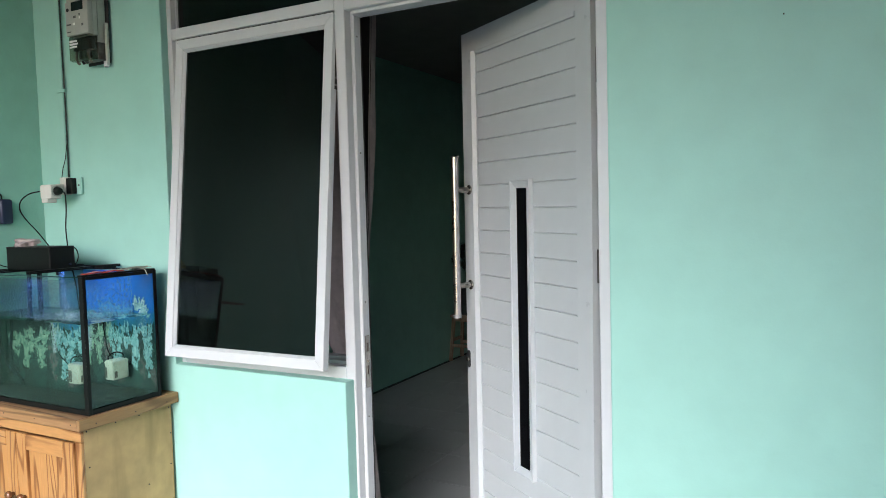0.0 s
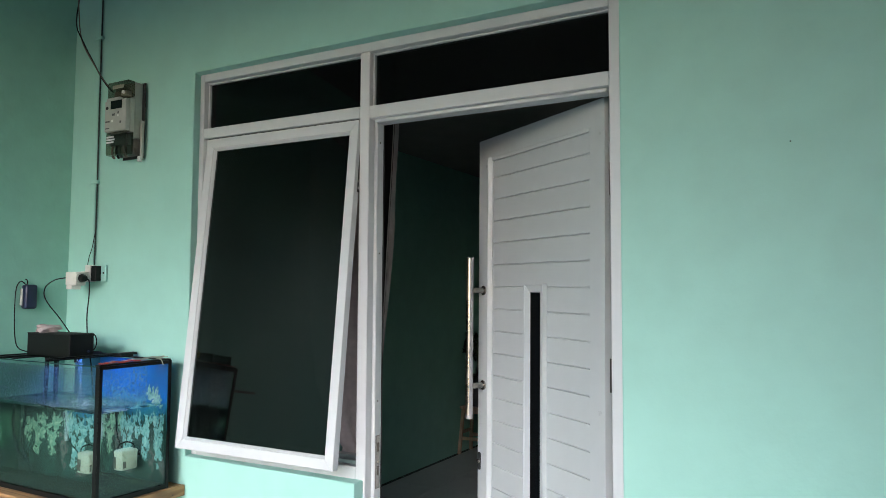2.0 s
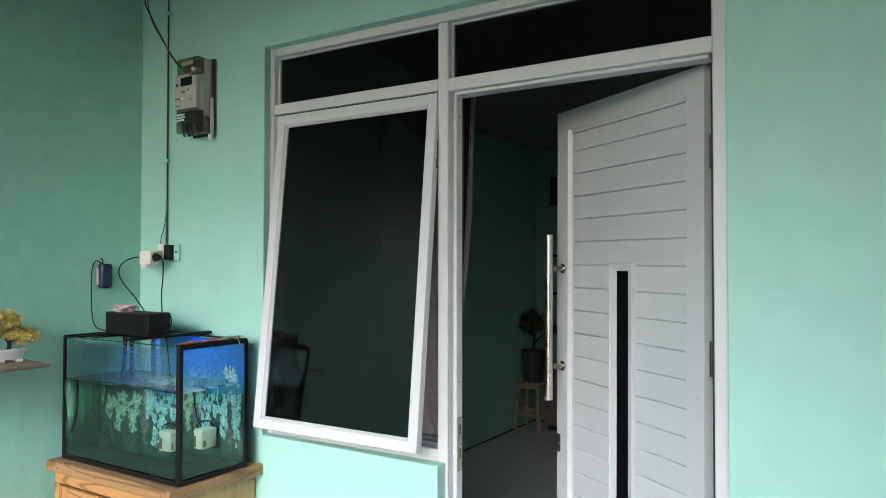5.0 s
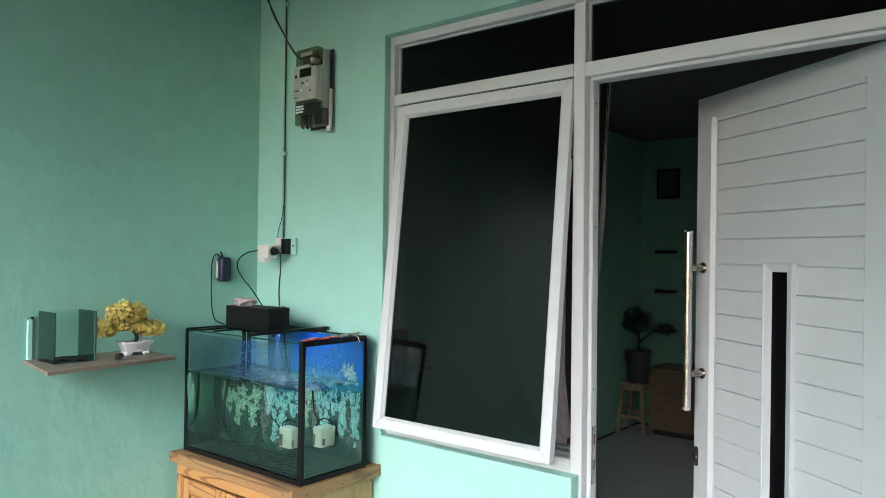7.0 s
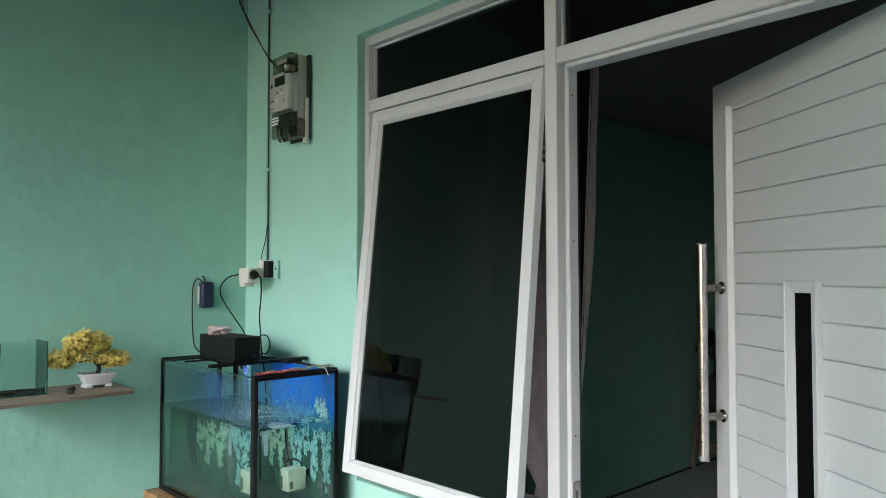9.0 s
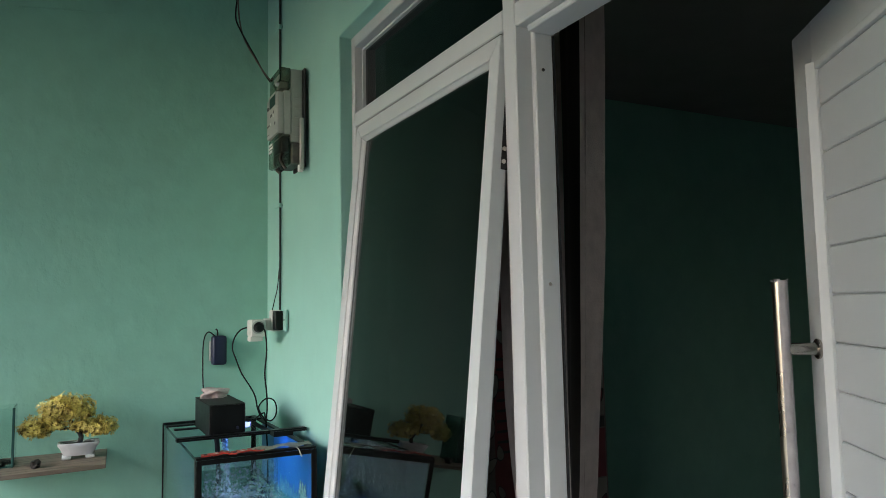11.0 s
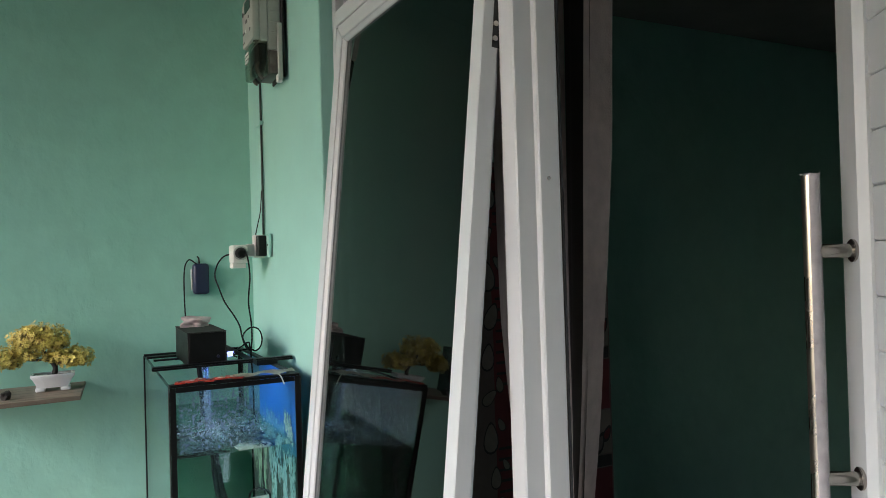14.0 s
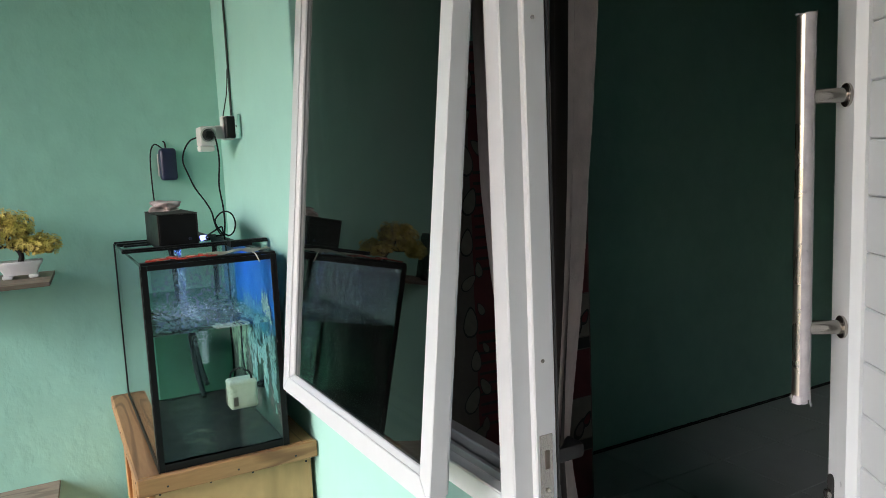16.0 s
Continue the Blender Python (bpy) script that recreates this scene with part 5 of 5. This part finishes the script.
# ---- inside the room ----
def cloth(x_of, y_of, z0, z1, n, k, thick=0.002):
    """A hanging cloth: x_of(u, v), y_of(u, v) over its width u and height v."""
    bm = bmesh.new()
    g = [[bm.verts.new((x_of(i / n, j / k), y_of(i / n, j / k), z0 + (z1 - z0) * j / k)) for j in range(k + 1)] for i in range(n + 1)]
    for i in range(n):
        for j in range(k):
            bm.faces.new((g[i][j], g[i + 1][j], g[i + 1][j + 1], g[i][j + 1]))
    bmesh.ops.solidify(bm, geom=bm.faces[:], thickness=thick)
    return bm


# the curtain's gathered edge and its far edge, by height
EDGE_Z = (0.06, 0.60, 0.84, 0.93, 0.99, 1.17, 1.28, 1.41, 1.53, 1.74, 1.93, 2.10, 2.42)
EDGE_R = (-1.400, -1.440, -1.478, -1.500, -1.491, -1.460, -1.443, -1.430, -1.415, -1.401, -1.406, -1.395, -1.384)
EDGE_L = (-1.400, -1.425, -1.442, -1.452, -1.444, -1.421, -1.409, -1.398, -1.391, -1.381, -1.370, -1.361, -1.350)
EDGE_D = (0.072, 0.072, 0.072, 0.072, 0.072, 0.072, 0.072, 0.072, 0.073, 0.080, 0.092, 0.092, 0.092)
BACK_L = (-1.800, -1.720, -1.665, -1.640, -1.690, -1.782, -1.800, -1.818, -1.822, -1.827, -1.830, -1.835, -1.840)


cu = thing("curtain", (-1.6, 2.16, 0.06), "plain taupe curtain tied back inside beside the door", "curtain")
HEM, HEAD = 0.06, 2.42


def at_height(v, row):
    return float(np.interp(HEM + (HEAD - HEM) * v, EDGE_Z, row))


def fold_at(u, v):
    """Where the gathered edge runs: x, y at u across it and v up it; it turns inwards from the window."""
    x = at_height(v, EDGE_L)
    return x + (at_height(v, EDGE_R) - x) * u, 2.050 + at_height(v, EDGE_D) * u


def wavy(u, v, k):
    p = fold_at(u, v)
    w = 0.003 * math.sin(9 * u + 2 * v) * u
    return p[k] + (w if k else -w * 0.6)


part("front_fold", cloth(lambda u, v: wavy(u, v, 0), lambda u, v: wavy(u, v, 1), HEM, HEAD, 12, 40), CURTAIN, cu, "", True)
def back_x(u, v):
    x = fold_at(0.0, v)[0] - 0.003
    return x + (at_height(v, BACK_L) - x) * u


def back_y(u, v):
    return fold_at(0.0, v)[1] + 0.006 + 0.06 * math.sin(math.pi * u) * (1 - 0.4 * u) + 0.084 * u + 0.010 * math.sin(19 * u + 1.5 * v)


# the fold next to the edge has its shade painted in
part("back_fold", cloth(lambda u, v: back_x(0.38 * u, v), lambda u, v: back_y(0.38 * u, v), HEM, HEAD, 12, 30), CURTAIN_SHADED, cu, "taupe fold with its shade put into the colour", True)
part("side_fold", cloth(lambda u, v: back_x(0.382 + 0.618 * u, v), lambda u, v: back_y(0.382 + 0.618 * u, v), HEM, HEAD, 24, 30), CURTAIN, cu, "", True)
part("tie_band", box((-1.503, 2.052, 0.925), (-1.447, 2.118, 0.955), 0.010, seg=2), GASKET, cu, "dark tie-back band", True)
part("tie_tail", tube([(-1.452, 2.046, 0.94), (-1.448, 2.040, 0.90), (-1.456, 2.044, 0.85), (-1.452, 2.046, 0.82)], 0.006), GASKET, cu, "", True)

# cloth wardrobe with printed bands
wd = thing("cloth_wardrobe", (-2.95, 2.82, 0), "dark cloth wardrobe printed with red bands and cream leaves", "wardrobe")
WX, W0, W1 = -2.745, 2.30, 3.240
part("body", box((-3.14, W0, 0.02), (WX, W1, 1.90), 0.012, seg=2), CREAMD, wd, "", True)


def print_quad(name, y0, y1, z0, z1, e, material):
    bm = bmesh.new()
    n_q = max(1, int((z1 - z0) / 0.02))
    lv = [(bm.verts.new((WX + e, y0 + 0.004 * noise.noise(Vector((y0, z0 + i * 0.3, 1))), z0 + (z1 - z0) * i / n_q)), bm.verts.new((WX + e, y1 + 0.004 * noise.noise(Vector((y1, z0 + i * 0.3, 5))), z0 + (z1 - z0) * i / n_q))) for i in range(n_q + 1)]
    for p_, q_ in zip(lv, lv[1:]):
        bm.faces.new((p_[0], p_[1], q_[1], q_[0]))
    return part(name, bm, material, wd)


def print_leaf(yc, zc, r, ang, e, material):
    bm = bmesh.new()
    pts_l = []
    for k in range(16):
        a = k * math.tau / 16
        u, w = r * math.cos(a), r * 0.52 * math.sin(a) * (1 - 0.35 * math.cos(a))
        pts_l.append(bm.verts.new((WX + e, yc + u * math.cos(ang) - w * math.sin(ang), zc + u * math.sin(ang) + w * math.cos(ang))))
    bm.faces.new(pts_l)
    return part("leaf_print", bm, material, wd)


# upright ornament bands: ribbed dark red with leaves along their edge, and blocks of red and cream
for y0 in (2.345, 2.680):
    print_quad("red_band", y0, y0 + 0.115, 0.04, 1.88, 0.0014, FLORAL)
    for k in range(46):
        z = 0.06 + 0.04 * k
        if (k // 5) % 3 != 1:
            print_quad("rib_print", y0 + 0.012, y0 + 0.108, z, z + 0.010, 0.0020, GASKET)
    for k in range(12):
        z = 0.12 + 0.15 * k
        for dy, dz, r, ang in ((-0.012, 0.0, 0.042, 1.25), (0.030, 0.045, 0.030, 1.9)):
            if rng.random() < 0.25:
                continue
            r, ang, dy = r * rng.uniform(0.6, 1.25), ang + rng.uniform(-0.6, 0.6), dy + rng.uniform(-0.012, 0.012)
            print_leaf(y0 + dy, z + dz, r * 1.16, ang, 0.0024, GASKET)
            print_leaf(y0 + dy, z + dz, r, ang, 0.0030, CREAM)
for z0 in (0.045, 0.479, 0.915, 1.348):
    for za, zb, m_ in ((0.0, 0.20, FLORAL), (0.205, 0.25, GASKET), (0.255, 0.43, CREAM)):
        print_quad("red_band" if m_ is FLORAL else "block_print", 3.10, W1 - 0.013, z0 + za, z0 + zb, 0.0014, m_)
    for dy, dz, r in ((3.165, 0.30, 0.040), (3.205, 0.335, 0.030)):
        print_leaf(dy, z0 + dz, r * 1.2, 1.1, 0.0022, GASKET)
        print_leaf(dy, z0 + dz, r * 0.8, 1.1, 0.0028, FLORAL if r < 0.035 else CREAMD)
rodc = thing("curtain_rod", (-1.8, 2.15, 2.43), "dark curtain rod above the window inside", "curtain rod")
part("rod", rod((-2.45, 2.15, 2.435), (-1.30, 2.15, 2.435), 0.011, seg=14), STEELD, rodc, "", True)
for x in (-2.40, -1.34):
    part("bracket", box((x - 0.008, 1.995, 2.428), (x + 0.008, 2.15, 2.442), 0.002), STEELD, rodc)

STOOLW = wood("pale_stool_wood", (0.46, 0.34, 0.23), (0.33, 0.23, 0.15), 0.5, "z")


def splayed(a, b, w):
    """A square leg from its foot a to its head b."""
    bm = bmesh.new()
    g = [[bm.verts.new((p[0] + sx_ * w, p[1] + sy_ * w, p[2])) for sx_, sy_ in ((-1, -1), (1, -1), (1, 1), (-1, 1))] for p in (a, b)]
    for k in range(4):
        bm.faces.new((g[0][k], g[0][(k + 1) % 4], g[1][(k + 1) % 4], g[1][k]))
    bm.faces.new(g[0][::-1]), bm.faces.new(g[1])
    bmesh.ops.bevel(bm, geom=bm.edges[:], offset=0.003, segments=1, affect="EDGES")
    return bm


SX0, SY0 = -3.020, 6.11
st = thing("stool", (SX0, SY0, 0), "pale wooden stool with splayed legs holding a potted plant", "stool")
part("seat", box((SX0 - 0.120, SY0 - 0.120, 0.425), (SX0 + 0.120, SY0 + 0.120, 0.448), 0.004), STOOLW, st)
for sx_ in (-1, 1):
    for sy_ in (-1, 1):
        part("leg", splayed((SX0 + 0.122 * sx_, SY0 + 0.122 * sy_, 0.0), (SX0 + 0.092 * sx_, SY0 + 0.092 * sy_, 0.4246), 0.015), STOOLW, st)
for sy_ in (-1, 1):
    part("stretcher", box((SX0 - 0.096, SY0 + 0.112 * sy_ - 0.008, 0.135), (SX0 + 0.096, SY0 + 0.112 * sy_ + 0.008, 0.165), 0.002), STOOLW, st)
    part("stretcher", box((SX0 + 0.112 * sy_ - 0.008, SY0 - 0.095, 0.185), (SX0 + 0.112 * sy_ + 0.008, SY0 + 0.095, 0.215), 0.002), STOOLW, st)
    part("seat_rail", box((SX0 - 0.082, SY0 + 0.096 * sy_ - 0.007, 0.385), (SX0 + 0.082, SY0 + 0.096 * sy_ + 0.007, 0.4246), 0.002), STOOLW, st)
pp = thing("potted_plant", (-3.02, 6.11, 0.448), "dark bushy plant in a dark pot on the stool", "plant")
part("pot", rod((-3.01, 6.11, 0.449), (-3.01, 6.11, 0.74), 0.085, 0.118, 24, 0.004), POTD, pp, "", True)
tr = tube([(-3.01, 6.11, 0.735), (-3.0, 6.11, 0.84), (-3.02, 6.12, 0.93)], 0.014, taper=0.008)
tube([(-3.0, 6.14, 0.82), (-2.90, 6.12, 0.90), (-2.78, 6.10, 0.97)], 0.008, taper=0.004, bm=tr)
part("stem", tr, TRUNK, pp, "", True)
for c, size, nb in (((-3.02, 6.12, 1.0), (0.13, 0.13, 0.13), 150), ((-2.76, 6.1, 0.95), (0.09, 0.08, 0.04), 40)):
    tagged(part("foliage", blossoms(c, size, nb, PLANTG, 0.03), PLANTG, pp, "dark green leaves"), kind="stuff")
lc = thing("low_cabinet", (-2.5, 6.3, 0), "low tan laminate cabinet against the back wall", "cabinet")
part("body", box((-2.895, 6.10, 0.05), (-2.10, 6.495, 0.57), 0.002), LAMW, lc)
part("top", box((-2.900, 6.08, 0.5705), (-2.09, 6.498, 0.60), 0.003), LAMW, lc)
part("plinth", box((-2.87, 6.13, 0.0), (-2.12, 6.49, 0.0495), 0.0), GASKET, lc)
for x0, x1 in ((-2.885, -2.505), (-2.495, -2.11)):
    part("door", box((x0, 6.082, 0.07), (x1, 6.099, 0.56), 0.002), LAMW, lc)
pc = thing("picture_frame", (-2.89, 6.5, 2.15), "small square dark framed picture on the back wall", "picture")
part("image", box((-2.975, 6.488, 2.165), (-2.80, 6.496, 2.405), 0.0), PICT, pc)
for lo, hi in (((-2.995, 6.475, 2.145), (-2.975, 6.498, 2.425)), ((-2.80, 6.475, 2.145), (-2.78, 6.498, 2.425)), ((-2.975, 6.475, 2.145), (-2.80, 6.498, 2.165)), ((-2.975, 6.475, 2.405), (-2.80, 6.498, 2.425))):
    part("frame", box(lo, hi, 0.002), BLACKP, pc)
for z in (1.64, 1.272, 0.90):
    tagged(part("ledge_shelf", box((-2.97, 6.38, z - 0.012), (-2.80, 6.499, z + 0.012), 0.003), BLACKP), "small dark ledge shelf on the back wall", "shelf", "ledge shelves")

# dirty ragged joint where the tiles meet the wall
jb = bmesh.new()
rows_j = [[jb.verts.new((-3.1598 + d * (1 + 0.7 * noise.noise(Vector((i * 0.45, 3, 1)))), 2.05 + 4.40 * i / 160, z * (1 + 0.6 * noise.noise(Vector((i * 0.6, 7, 2)))))) for d, z in ((0.0, 0.006), (0.002, 0.004), (0.008, 0.0010))] for i in range(161)]
for p_, q_ in zip(rows_j, rows_j[1:]):
    for k in range(2):
        jb.faces.new((p_[k], p_[k + 1], q_[k + 1], q_[k]))
part("wall_joint", jb, GROUT, floor_in, "dark dirty joint along the wall")
# floor tiles of the room
TS = 0.40
tm = bpy.data.meshes.new("tile")
tb = box((-TS / 2 + 0.002, -TS / 2 + 0.002, -0.005), (TS / 2 - 0.002, TS / 2 - 0.002, 0.0), 0.001)
tb.to_mesh(tm)
tb.free()
tm.materials.append(TILE)
for i in range(10):
    for j in range(11):
        o = new("tile", tm)
        o.parent = floor_in
        o.location = Vector((-3.16 + TS * (i + 0.55), 2.03 + TS * (j + 0.5), 0.0)) - LOC[floor_in]
